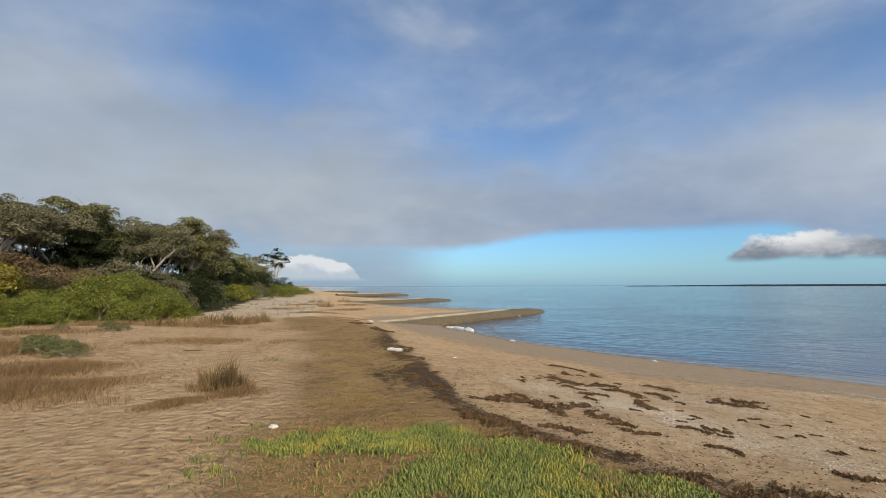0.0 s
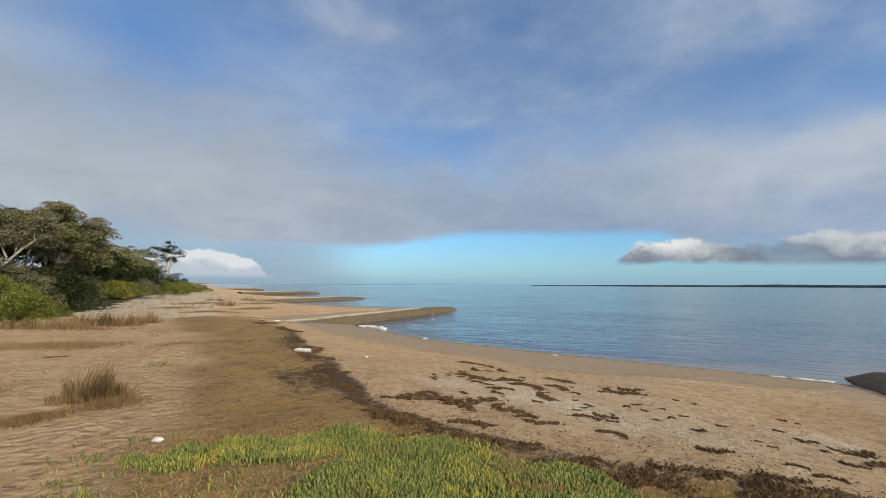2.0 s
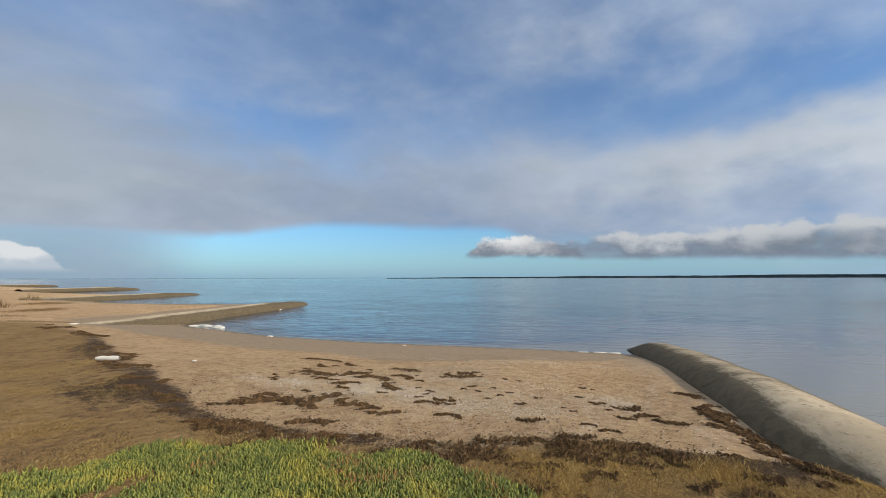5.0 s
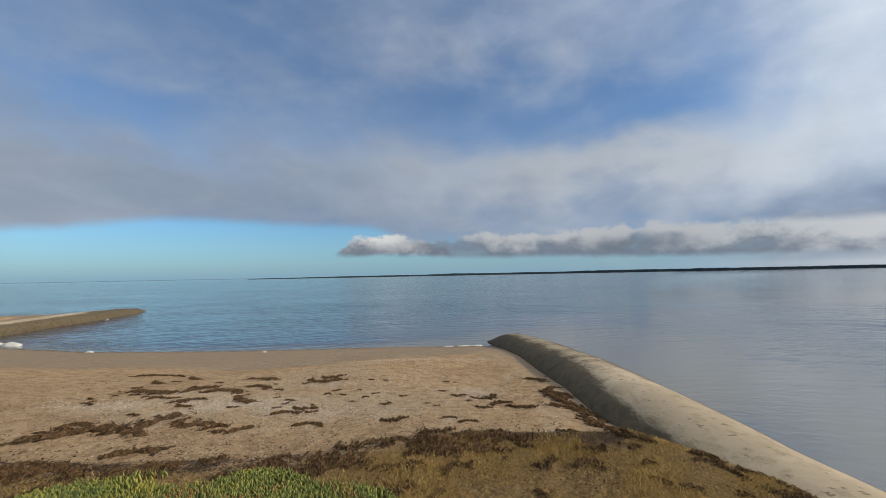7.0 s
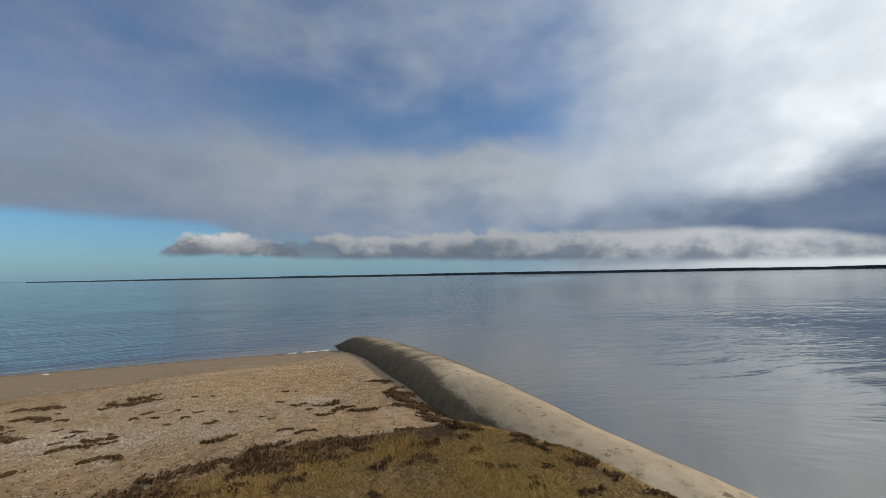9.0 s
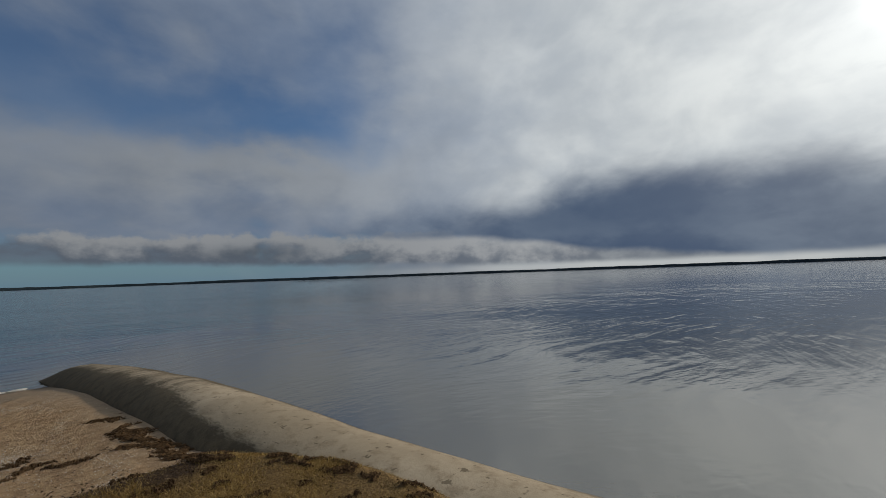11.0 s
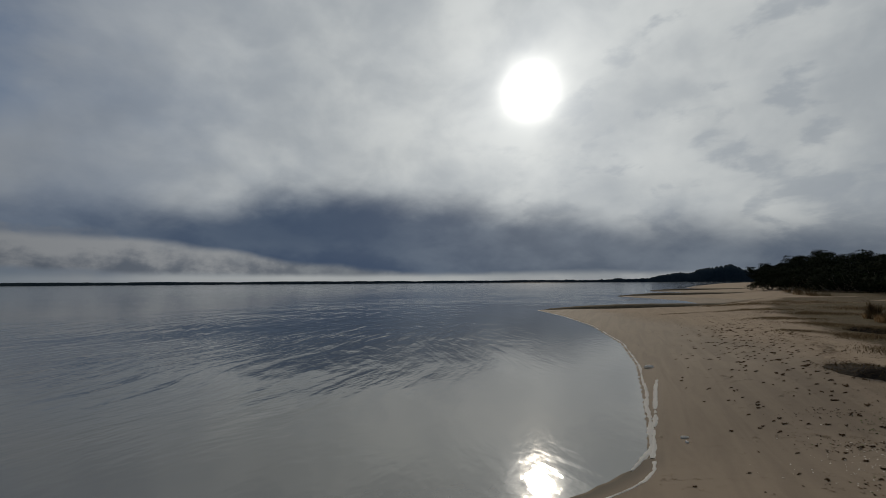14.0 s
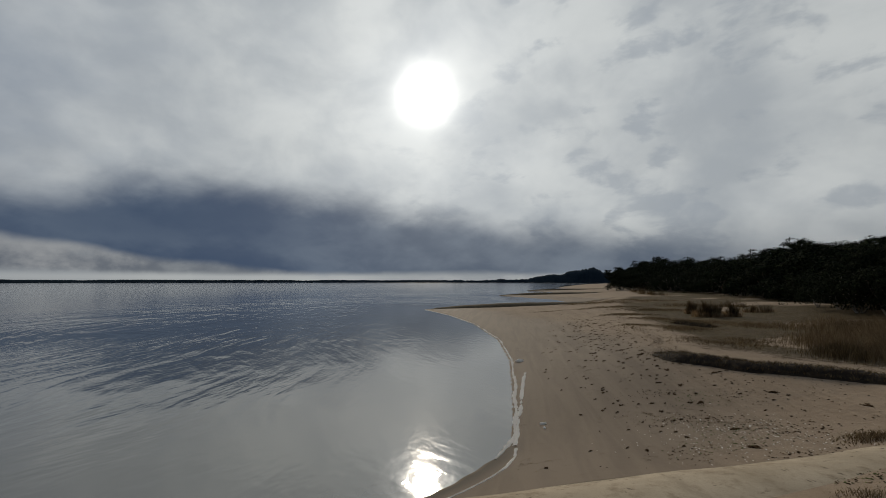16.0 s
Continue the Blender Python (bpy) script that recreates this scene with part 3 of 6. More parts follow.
def build_ground():
    xs, ys = spread(480, 3000, 8.6, 1.0), spread(500, 3000, 8.6, 1.5)
    gx, gy = np.meshgrid(xs, ys)
    z = terrain(gx, gy)
    ds, db = seg_dist(gx, gy, SHORE), seg_dist(gx, gy, BENCH)
    land, inner = inside(gx, gy, LAND), inside(gx, gy, INNER)
    wood = inside(gx, gy, WOOD)
    w1, w2, w3 = waves(gx, gy, 0.8, 11), waves(gx, gy, 2.1, 12), waves(gx, gy, 0.33, 14)
    sd = np.where(inner, db, -db)
    tube_side = 1 - hump(seg_dist(gx, gy, [(5.5, 0.75), (-3.2, -8.3)]), 1.1, 1.5)
    # dry turf runs as a tongue along the edge of the bench; thin patches lie behind it
    rim = seg_dist(gx, gy, TONGUE[:9])
    tongue = hump(np.where(inside(gx, gy, TONGUE), rim, -rim) + 0.30 * w2 + 0.25 * w3, -0.9, 1.2) * np.maximum(hump(sd, -0.15, 0.4), tube_side)
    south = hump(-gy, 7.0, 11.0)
    patch = hump(w1 * 0.8 + w3 + 1.55 * south, 0.35, 1.3) * hump(sd, 0.3, 2.0 + 3.0 * (1 - south)) * 0.85
    patch = patch * np.where(gy > 0, hump(-gx - 0.3 * gy, 2.0, 8.0) * 0.8, 1.0)
    turf = np.clip(np.maximum(tongue, patch), 0, 1)
    litter = np.maximum(1 - hump(np.abs(sd + 0.12 * w2 - 0.08), 0.06, 0.50), 0.62 * hump(sd, -0.1, 0.1) * (1 - hump(sd + 0.35 * w2, 0.2, 1.6)) * hump(gy, 3.0, 5.0)) * (1 - 0.5 * south) * (1 - 0.9 * hump(gy, 15, 22)) * (0.25 + 0.75 * hump(seg_dist(gx, gy, [(5.2, 0.45), (-3.2, -8.3)]), 0.9, 1.5)) * (0.86 + 0.22 * waves(gx, gy, 1.3, 15) + 0.08 * hump(gy, 3.5, 6.0) * (1 - hump(gy, 13, 17)))
    shell = hump(ds, 3.0, 5.0) * (0.24 + 0.25 * w1)
    for x0, y0, r0 in ((1.9, 7.3, 0.9), (3.0, 6.6, 0.9), (5.0, 8.2, 1.0), (6.0, 4.6, 0.8), (4.2, 5.0, 1.2), (0.2, -8.2, 1.2), (-0.6, -7.0, 0.8)):
        shell = shell + 0.75 * np.exp(-((gx - x0) ** 2 + (gy - y0) ** 2) / r0 ** 2)
    shell = np.clip(shell, 0, 1.2) * (~inner) * land
    wet = land * (1 - hump(ds + 0.3 * w1, 1.3 + 2.6 * hump(gy - 0.6 * gx, 2.0, 8.0), 3.2 + 2.6 * hump(gy - 0.6 * gx, 2.0, 8.0) + 2.6 * hump(-gy, 2, 6))) * (~inner)
    wet = np.where(land, wet, 1.0)
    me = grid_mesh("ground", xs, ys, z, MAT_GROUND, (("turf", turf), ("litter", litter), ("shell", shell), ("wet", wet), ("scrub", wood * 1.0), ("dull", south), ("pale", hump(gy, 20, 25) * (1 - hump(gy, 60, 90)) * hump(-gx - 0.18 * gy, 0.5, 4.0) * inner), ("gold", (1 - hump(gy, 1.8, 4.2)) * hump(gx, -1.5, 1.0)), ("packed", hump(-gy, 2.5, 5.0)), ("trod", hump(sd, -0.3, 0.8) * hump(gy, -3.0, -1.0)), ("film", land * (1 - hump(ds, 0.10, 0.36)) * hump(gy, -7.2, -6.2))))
    tagged(new("ground", me), "tan shelly beach sand rising to a turfed bench", "beach", kind="structure")


def build_water():
    xs, ys = spread(200, 4300, 7.5, 6.0), spread(240, 4300, 7.5, 0.0)
    gx, gy = np.meshgrid(xs, ys)
    deep = np.where(inside(gx, gy, LAND), 0.0, hump(seg_dist(gx, gy, SHORE), -0.5 * hump(gy, 8, 14), 14.0 - 11.0 * hump(gy - 0.5 * gx, 0.0, 8.0)))
    me = grid_mesh("water", xs, ys, np.zeros_like(gx), MAT_WATER, (("deep", deep), ("breeze", hump(gy - 0.25 * gx, -2.0, 10.0)), ("open", hump(seg_dist(gx, gy, SHORE), 8.0, 42.0) * (1 - 0.80 * hump(gy, 5.0, 30.0)))))
    tagged(new("water", me), "calm grey-blue bay water with soft ripples", "sea", kind="structure")


def ridge(name, az0, az1, dist, base, tall, seed, label, mat=None, rough=0.28):
    """A long low wooded shore, az in degrees to the right of +y."""
    r = random.Random(seed)
    verts, faces, n = [], [], 420
    h = 0.5
    for i in range(n + 1):
        k = i / n
        a = radians(az0 + (az1 - az0) * k)
        h = min(1.0, max(0.1, h + r.uniform(-0.2, 0.2)))
        top = tall(k) * (1 - rough + rough * h)
        for d, z in ((dist, base), (dist, top * 0.72), (dist + 14, top), (dist + 60, top * 0.8), (dist + 120, base)):
            verts.append((math.sin(a) * d, math.cos(a) * d, z))
    for i in range(n):
        for j in range(4):
            q = i * 5 + j
            faces.append((q, q + 5, q + 6, q + 1))
    tagged(new(name, mesh_of(name, verts, faces, mat or MAT_FAR, True)), label, "shoreline", kind="structure")


build_ground()
build_water()
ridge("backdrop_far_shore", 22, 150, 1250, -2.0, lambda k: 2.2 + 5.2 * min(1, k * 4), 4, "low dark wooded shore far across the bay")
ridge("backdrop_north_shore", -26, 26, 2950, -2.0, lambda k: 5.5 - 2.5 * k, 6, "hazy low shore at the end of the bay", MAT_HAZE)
ridge("backdrop_headland", 146, 186, 1180, -2.0, lambda k: 5 + 9 * min(1, k * 3) + 27 * max(0, min(1, (k - 0.38) * 5)), 8, "dark wooded headland beyond the beach", None, 0.5)


# ---------------------------------------------------------------- sand-filled groyne tubes
MAT_FLAP = make_plain("dark_cloth", (0.03, 0.026, 0.02), (0.07, 0.06, 0.045), 10.0, 0.9, 0.01)


def groyne(tip, length, axis, seed, label, crest=(0.50, 0.80), width=0.86, stain_shade_shift=0.0):
    """A geotextile tube lying on the beach, from its rounded tip landward."""
    ux, uy = axis
    nx, ny = -uy, ux
    r = random.Random(seed)
    ph = [r.uniform(0, 6.28) for _ in range(6)]
    verts, faces, ring, steps = [], [], 36, 150
    along, girth = [], []
    for i in range(steps + 1):
        s = length * (i / steps) ** 1.35
        k = min(1.0, s / 9.0)
        end = min(1.0, s / 3.6)
        close = math.sqrt(max(0.0, 1 - (1 - end) ** 2))
        top = crest[0] + (crest[1] - crest[0]) * (k * k * (3 - 2 * k)) + 0.010 * math.sin(s * 0.8 + ph[0]) + 0.006 * math.sin(s * 2.1 + ph[1])
        half_h = 0.56
        cz = top - half_h
        w = (width + 0.03 * math.sin(s * 0.9 + ph[2])) * (0.80 + 0.20 * min(1.0, s / 5.5))
        wob = 0.06 * math.sin(s * 0.55 + ph[3])
        cx, cy = tip[0] - ux * s + nx * wob, tip[1] - uy * s + ny * wob
        for j in range(ring):
            a = 2 * math.pi * j / ring
            ca, sa = math.cos(a), math.sin(a)
            pinch = 1 + 0.005 * math.sin(7 * a + s * 3.1 + ph[4]) + 0.004 * math.sin(3 * a - s * 5.3 + ph[5])
            # the sewn end is flat as a pillow's, drawn towards the landward side
            flat = 1 - min(1.0, s / 2.6)
            lx = w * (math.copysign(abs(ca) ** 0.97, ca) * (1 - 0.12 * flat) + 0.30 * flat * flat) * pinch
            lz = half_h * math.copysign(abs(sa) ** (1 + 1.3 * flat), sa) * (0.05 + 0.95 * close) * pinch + flat * 0.08
            along.append(s + 0.7 * seed)
            girth.append(sa - stain_shade_shift)
            verts.append((cx + nx * lx, cy + ny * lx, cz + lz))
    for i in range(steps):
        for j in range(ring):
            j2 = (j + 1) % ring
            faces.append((i * ring + j, i * ring + j2, (i + 1) * ring + j2, (i + 1) * ring + j))
    faces.append(tuple(range(ring)))
    me = mesh_of("groyne_tube", verts, faces, MAT_FABRIC, True)
    for key, value in (("along", along), ("girth", girth)):
        me.attributes.new(key, "FLOAT", "POINT").data.foreach_set("value", np.array(value, np.float32))
    ob = new("groyne_tube", me)
    # the closed filling port near the tip: a torn dark flap of cloth
    s0 = 1.4
    k = s0 / 9.0
    top = crest[0] + (crest[1] - crest[0]) * (k * k * (3 - 2 * k))
    fv, ff = [], []
    for i in range(9):
        a = 2 * math.pi * i / 9
        q = 0.32 * (1 + 0.25 * math.sin(3 * a + ph[0]))
        fv.append((math.cos(a) * q, math.sin(a) * q * 0.55, -0.035 - 0.08 * math.cos(a) ** 2 * 0.3))
    fv.append((0, 0, 0.02))
    for i in range(9):
        ff.append((i, (i + 1) % 9, 9))
    flap = new("port_flap", mesh_of("port_flap", fv, ff, MAT_FLAP))
    flap.parent = ob
    flap.location = (tip[0] - ux * s0, tip[1] - uy * s0, top - 0.065)
    flap.rotation_euler = (0, 0, math.atan2(uy, ux))
    tagged(flap, "dark torn cloth flap")
    return tagged(ob, label, "groyne", "sand groynes")


groyne((13.5, 9.1), 27.6, AX, 1, "sand-coloured geotextile groyne tube half buried in turf")
groyne((8.9, 42.0), 24.0, (0.585, 0.811), 2, "stained tan geotextile groyne tube across the beach", (0.36, 0.58), 0.85, 0.05)
groyne((-0.4, 75.3), 24.0, (0.6, 0.8), 3, "low tan geotextile groyne tube in the shallows", (0.34, 0.56), 0.9, 0.05)
groyne((-12.4, 115.6), 24.0, (0.6, 0.8), 4, "distant low tan groyne tube")
groyne((-40, 176), 30.0, (0.6, 0.8), 5, "distant low tan groyne tube", (0.6, 0.9))
# southern tubes are coloured dark all over, as seen against the light
groyne((21.2, -32.2), 24.0, (0.67, 0.742), 6, "backlit groyne tube coloured dark at the beach point", (0.20, 0.48), 0.95, 0.3)
groyne((30.6, -70.2), 26.0, (0.67, 0.742), 7, "dark low groyne tube further down the beach", (0.2, 0.5), 0.95, 0.3)
groyne((40.2, -112), 26.0, (0.67, 0.742), 8, "dark low groyne tube further down the beach", (0.2, 0.5), 0.95, 0.3)


# ---------------------------------------------------------------- plant and litter helpers
def part(name, me, parent, label="", kind=""):
    ob = new(name, me)
    ob.parent = parent
    return tagged(ob, label, kind=kind) if label or kind else ob


def empty(name, x, y, label, category, group="", z=None):
    ob = new(name)
    ob.location = (x, y, ground_z(x, y) if z is None else z)
    return tagged(ob, label, category, group)


def numpy_mesh(name, co, sizes, index, mats, smooth=False):
    """A mesh from arrays: corners, corners per face, corner numbers."""
    me = bpy.data.meshes.new(name)
    me.vertices.add(len(co))
    me.vertices.foreach_set("co", np.asarray(co, np.float32).ravel())
    me.loops.add(len(index))
    me.loops.foreach_set("vertex_index", np.asarray(index, np.int32))
    me.polygons.add(len(sizes))
    start = np.concatenate([[0], np.cumsum(sizes)[:-1]])
    me.polygons.foreach_set("loop_start", start.astype(np.int32))
    me.polygons.foreach_set("loop_total", np.asarray(sizes, np.int32))
    if smooth:
        me.polygons.foreach_set("use_smooth", np.ones(len(sizes), bool))
    me.update(calc_edges=True)
    me.materials.append(mats)
    return me


def blades(name, x, y, z, height, width, lean, mat, seed):
    """Bent grass blades: a quad with a pointed tip each."""
    r = np.random.RandomState(seed)
    n = len(x)
    a, b = r.uniform(0, 6.28, n), r.uniform(0, 6.28, n)
    h = height * r.uniform(0.55, 1.25, n)
    w = width * r.uniform(0.7, 1.3, n)
    ln = lean * h * r.uniform(0.2, 1.3, n)
    dx, dy = np.cos(a) * w / 2, np.sin(a) * w / 2
    lx, ly = np.cos(b) * ln, np.sin(b) * ln
    base = np.stack([x, y, z - 0.01], -1)
    o = np.zeros(n)
    v = np.stack([base + np.stack([-dx, -dy, o], -1), base + np.stack([dx, dy, o], -1),
                  base + np.stack([dx * 0.8 + lx * 0.3, dy * 0.8 + ly * 0.3, h * 0.55], -1), base + np.stack([-dx * 0.8 + lx * 0.3, -dy * 0.8 + ly * 0.3, h * 0.55], -1),
                  base + np.stack([lx, ly, h], -1)], 1).reshape(-1, 3)
    k = np.arange(n)[:, None] * 5
    index = (k + np.array([[0, 1, 2, 3, 3, 2, 4]])).ravel()
    return numpy_mesh(name, v, np.tile([4, 3], n), index, mat)


def leaves(name, lumps, count, size, mat, seed, shell=0.55, flat=0.5):
    """Foliage as many small pointed leaves over lumps of (x, y, z, rx, ry, rz)."""
    r = np.random.RandomState(seed)
    lumps = np.array(lumps, float)
    weight = lumps[:, 3] * lumps[:, 4] + lumps[:, 3] * lumps[:, 5]
    pick = r.choice(len(lumps), count, p=weight / weight.sum())
    d = r.normal(size=(count, 3))
    d /= np.linalg.norm(d, axis=1)[:, None]
    d[:, 2] = np.where(d[:, 2] < -0.35, -d[:, 2], d[:, 2])
    rad = 1 - shell * r.uniform(0, 1, count) ** 1.7
    rad *= 1 + 0.16 * np.sin(d[:, 0] * 9 + pick) * np.sin(d[:, 1] * 8 + d[:, 2] * 7 + pick * 2)
    c = lumps[pick, :3] + d * lumps[pick, 3:] * rad[:, None]
    nrm = d + r.normal(size=(count, 3)) * 0.38 + np.array([0, 0, flat * 0.5])
    nrm /= np.linalg.norm(nrm, axis=1)[:, None]
    t = np.cross(nrm, r.normal(size=(count, 3)))
    t /= np.linalg.norm(t, axis=1)[:, None]
    u = np.cross(nrm, t)
    s = size * r.uniform(0.6, 1.4, count)[:, None]
    v = np.stack([c - t * s, c + u * s * 0.42 + nrm * s * 0.12, c + t * s, c - u * s * 0.42 + nrm * s * 0.12], 1).reshape(-1, 3)
    return numpy_mesh(name, v, np.full(count, 4), np.arange(count * 4), mat)


def limb_mesh(name, paths, mat):
    """Tapered crooked limbs; each path is a list of (point, radius)."""
    verts, faces = [], []
    for path in paths:
        base = len(verts)
        for i, (p, rad) in enumerate(path):
            q = path[min(i + 1, len(path) - 1)][0] - path[max(i - 1, 0)][0]
            q = q.normalized() if q.length > 1e-6 else Vector((0, 0, 1))
            side = q.orthogonal().normalized()
            up = q.cross(side)
            for k in range(6):
                a = k * math.pi / 3
                verts.append(tuple(p + side * math.cos(a) * rad + up * math.sin(a) * rad))
        for i in range(len(path) - 1):
            for k in range(6):
                k2 = (k + 1) % 6
                faces.append((base + i * 6 + k, base + i * 6 + k2, base + i * 6 + 6 + k2, base + i * 6 + 6 + k))
    return mesh_of(name, verts, faces, mat, True)


def grow(r, start, way, length, rad, depth, paths, tips, crook=0.35):
    p, d, path = Vector(start), Vector(way).normalized(), []
    steps = 5
    for i in range(steps + 1):
        path.append((p.copy(), rad * (1 - 0.55 * i / steps)))
        d = (d + Vector((r.uniform(-1, 1), r.uniform(-1, 1), r.uniform(-0.5, 0.8))) * crook).normalized()
        p = p + d * length / steps
        if depth and i >= 1 and r.random() < 0.75:
            out = (d + Vector((r.uniform(-1, 1), r.uniform(-1, 1), r.uniform(-0.1, 0.7))) * 1.0).normalized()
            grow(r, p, out, length * r.uniform(0.45, 0.7), rad * 0.5, depth - 1, paths, tips, crook)
    paths.append(path)
    tips.append(path[-1][0])


MAT_BARK = make_plain("grey_bark", (0.20, 0.165, 0.13), (0.44, 0.39, 0.33), 6.0, 0.9, 0.02)
# bark colour lowered to stand for limbs in shade against the light
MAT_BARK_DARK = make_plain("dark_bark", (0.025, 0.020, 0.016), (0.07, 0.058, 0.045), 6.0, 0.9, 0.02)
MAT_LEAF_TREE = make_leaves("olive_leaves", (0.072, 0.072, 0.030), (0.130, 0.126, 0.054), (0.185, 0.170, 0.078))
MAT_LEAF_GREY = make_leaves("grey_green_leaves", (0.080, 0.075, 0.042), (0.138, 0.127, 0.073), (0.195, 0.172, 0.105))
MAT_LEAF_BRIGHT = make_leaves("bright_green_leaves", (0.040, 0.052, 0.011), (0.115, 0.132, 0.026), (0.225, 0.218, 0.045))
# greens set below their natural tone, shade of dense woods included
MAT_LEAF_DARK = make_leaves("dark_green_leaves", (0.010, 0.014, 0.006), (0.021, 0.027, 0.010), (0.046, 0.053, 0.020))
# backlight put into the leaf colour: near black for the southern woods
MAT_LEAF_BACKLIT = make_leaves("backlit_scrub_leaves", (0.006, 0.008, 0.004), (0.013, 0.018, 0.008), (0.030, 0.036, 0.014), 0.9)
MAT_LEAF_YELLOW = make_leaves("yellowing_leaves", (0.07, 0.065, 0.015), (0.17, 0.14, 0.025), (0.30, 0.24, 0.04))
MAT_LEAF_BROWN = make_leaves("dry_brown_leaves", (0.07, 0.045, 0.025), (0.14, 0.095, 0.05), (0.23, 0.17, 0.09))
MAT_LEAF_SAGE = make_leaves("sage_leaves", (0.048, 0.055, 0.022), (0.105, 0.115, 0.045), (0.185, 0.185, 0.085))
MAT_STRAW = make_leaves("straw_grass", (0.17, 0.10, 0.048), (0.29, 0.185, 0.092), (0.42, 0.30, 0.165), 0.8, 0.4)
MAT_TURF = make_leaves("dry_turf_blades", (0.24, 0.152, 0.058), (0.39, 0.262, 0.102), (0.54, 0.395, 0.18), 0.85, 0.35)
MAT_TURF_GOLD = make_leaves("golden_turf_blades", (0.24, 0.15, 0.053), (0.42, 0.28, 0.098), (0.58, 0.42, 0.17), 0.85, 0.35)
MAT_SEDGE = make_leaves("brown_green_sedge", (0.065, 0.043, 0.021), (0.145, 0.100, 0.046), (0.245, 0.168, 0.082), 0.8)
# dead grass with shade put into its colour, darker than the straw
MAT_DULL = make_leaves("shaded_dead_grass", (0.085, 0.058, 0.032), (0.165, 0.118, 0.066), (0.27, 0.20, 0.12), 0.9, 0.35)


def tree(seed, height, spread_r, leaf, count=15000, bark=None, reach=0.60, more=4):
    """A crooked coastal tree: bare grey limbs under a broken crown."""
    r = random.Random(seed)
    paths, tips = [], []
    stems = r.choice((1, 2, 2))
    for s in range(stems):
        a = r.uniform(0, 6.28)
        way = (math.cos(a) * 0.45, math.sin(a) * 0.45, 1.0)
        grow(r, (0.15 * math.cos(a), 0.15 * math.sin(a), -0.2), way, height * reach, height * 0.028, 2, paths, tips)
    lumps = []

    def tuft(cx, cy, cz, k):
        """An umbrella of small leafy clumps round one place."""
        for _ in range(6):
            q, w = r.uniform(0.0, 6.28), k * r.uniform(0.2, 1.0)
            size = k * r.uniform(0.34, 0.62)
            lumps.append((cx + math.cos(q) * w, cy + math.sin(q) * w, cz + k * r.uniform(-0.25, 0.35) - 0.25 * w * w / k, size, size, size * 0.68))
    for t in tips:
        tuft(max(-spread_r, min(spread_r, t.x * 1.15)), max(-spread_r, min(spread_r, t.y * 1.15)), min(height * 0.95, max(t.z, height * (0.62 if more < 6 else 0.42))), r.uniform(0.55, 1.0) * spread_r * 0.34)
    for _ in range(more):
        a, q = r.uniform(0, 6.28), r.uniform(0.1, 0.8) * spread_r
        tuft(math.cos(a) * q, math.sin(a) * q, height * r.uniform(0.72 if more < 6 else 0.45, 0.90), spread_r * 0.36)
    body = limb_mesh("trunk", paths, bark or MAT_BARK)
    crown = leaves("crown", lumps, count, 0.070, leaf, seed, 0.22, 0.7)
    thin = leaves("crown", lumps, count // 2, 0.105, leaf, seed, 0.22, 0.7)
    return body, crown, thin


def bush(seed, w, h, leaf, count=3000, size=0.036):
    r = random.Random(seed)
    lumps = [(0, 0, h * 0.30, w * 0.36, w * 0.36, h * 0.42)]
    for i in range(34):
        a, q = i * 2.4 + r.uniform(-0.3, 0.3), w * 0.5 * math.sqrt((i + 0.5) / 34) * r.uniform(0.85, 1.1)
        z = h * (0.80 * (1 - (q / (w * 0.53)) ** 2) + r.uniform(-0.10, 0.16))
        k = r.uniform(0.085, 0.155) * w
        lumps.append((math.cos(a) * q, math.sin(a) * q, max(0.10 * h, z), k, k, k * 0.8 * min(1.0, 1.6 * h / w)))
    paths, tips = [], []
    for _ in range(4):
        a = r.uniform(0, 6.28)
        grow(r, (0, 0, -0.1), (math.cos(a) * 0.7, math.sin(a) * 0.7, 0.9), h * 0.5, 0.035, 1, paths, tips)
    return limb_mesh("stems", paths, MAT_BARK_DARK if leaf is MAT_LEAF_DARK else MAT_BARK), leaves("foliage", lumps, count, size, leaf, seed + 50, 0.24, 0.5), leaves("foliage", lumps, count // 3, size * 1.7, leaf, seed + 50, 0.24, 0.5)


def plant(name, meshes, names, x, y, label, category, group, turn=0.0, scale=1.0, z=None):
    ob = empty(name, x, y, label, category, group, z)
    for me, nm in zip(meshes, names):
        part(nm, me, ob)
    ob.rotation_euler = (0, 0, turn)
    ob.scale = (scale, scale, scale)
    return ob


def polar(az, dist):
    return math.sin(radians(az)) * dist, math.cos(radians(az)) * dist


# ---------------------------------------------------------------- woods behind the beach
TREES = [tree(21, 5.0, 2.6, MAT_LEAF_TREE), tree(22, 5.4, 2.9, MAT_LEAF_GREY), tree(23, 4.7, 2.7, MAT_LEAF_TREE), tree(24, 5.2, 2.8, MAT_LEAF_DARK, 18000, MAT_BARK_DARK, 0.46, 9),
         tree(25, 4.9, 3.0, MAT_LEAF_GREY, 12000), tree(26, 5.0, 2.8, MAT_LEAF_TREE, 15000, None, 0.46, 9),
         tree(27, 5.2, 2.8, MAT_LEAF_BACKLIT, 18000, MAT_BARK_DARK, 0.46, 9)]
TREE_LABELS = ["crooked coastal tree with olive crown and grey limbs", "grey-green coastal tree with pale bare limbs", "low spreading olive-leaved coastal tree",
               "dark green coastal tree in dense woods", "thin-crowned grey tree with bare twigs", "dense olive coastal tree leafy to the ground", "backlit tree in dense woods, coloured near black"]


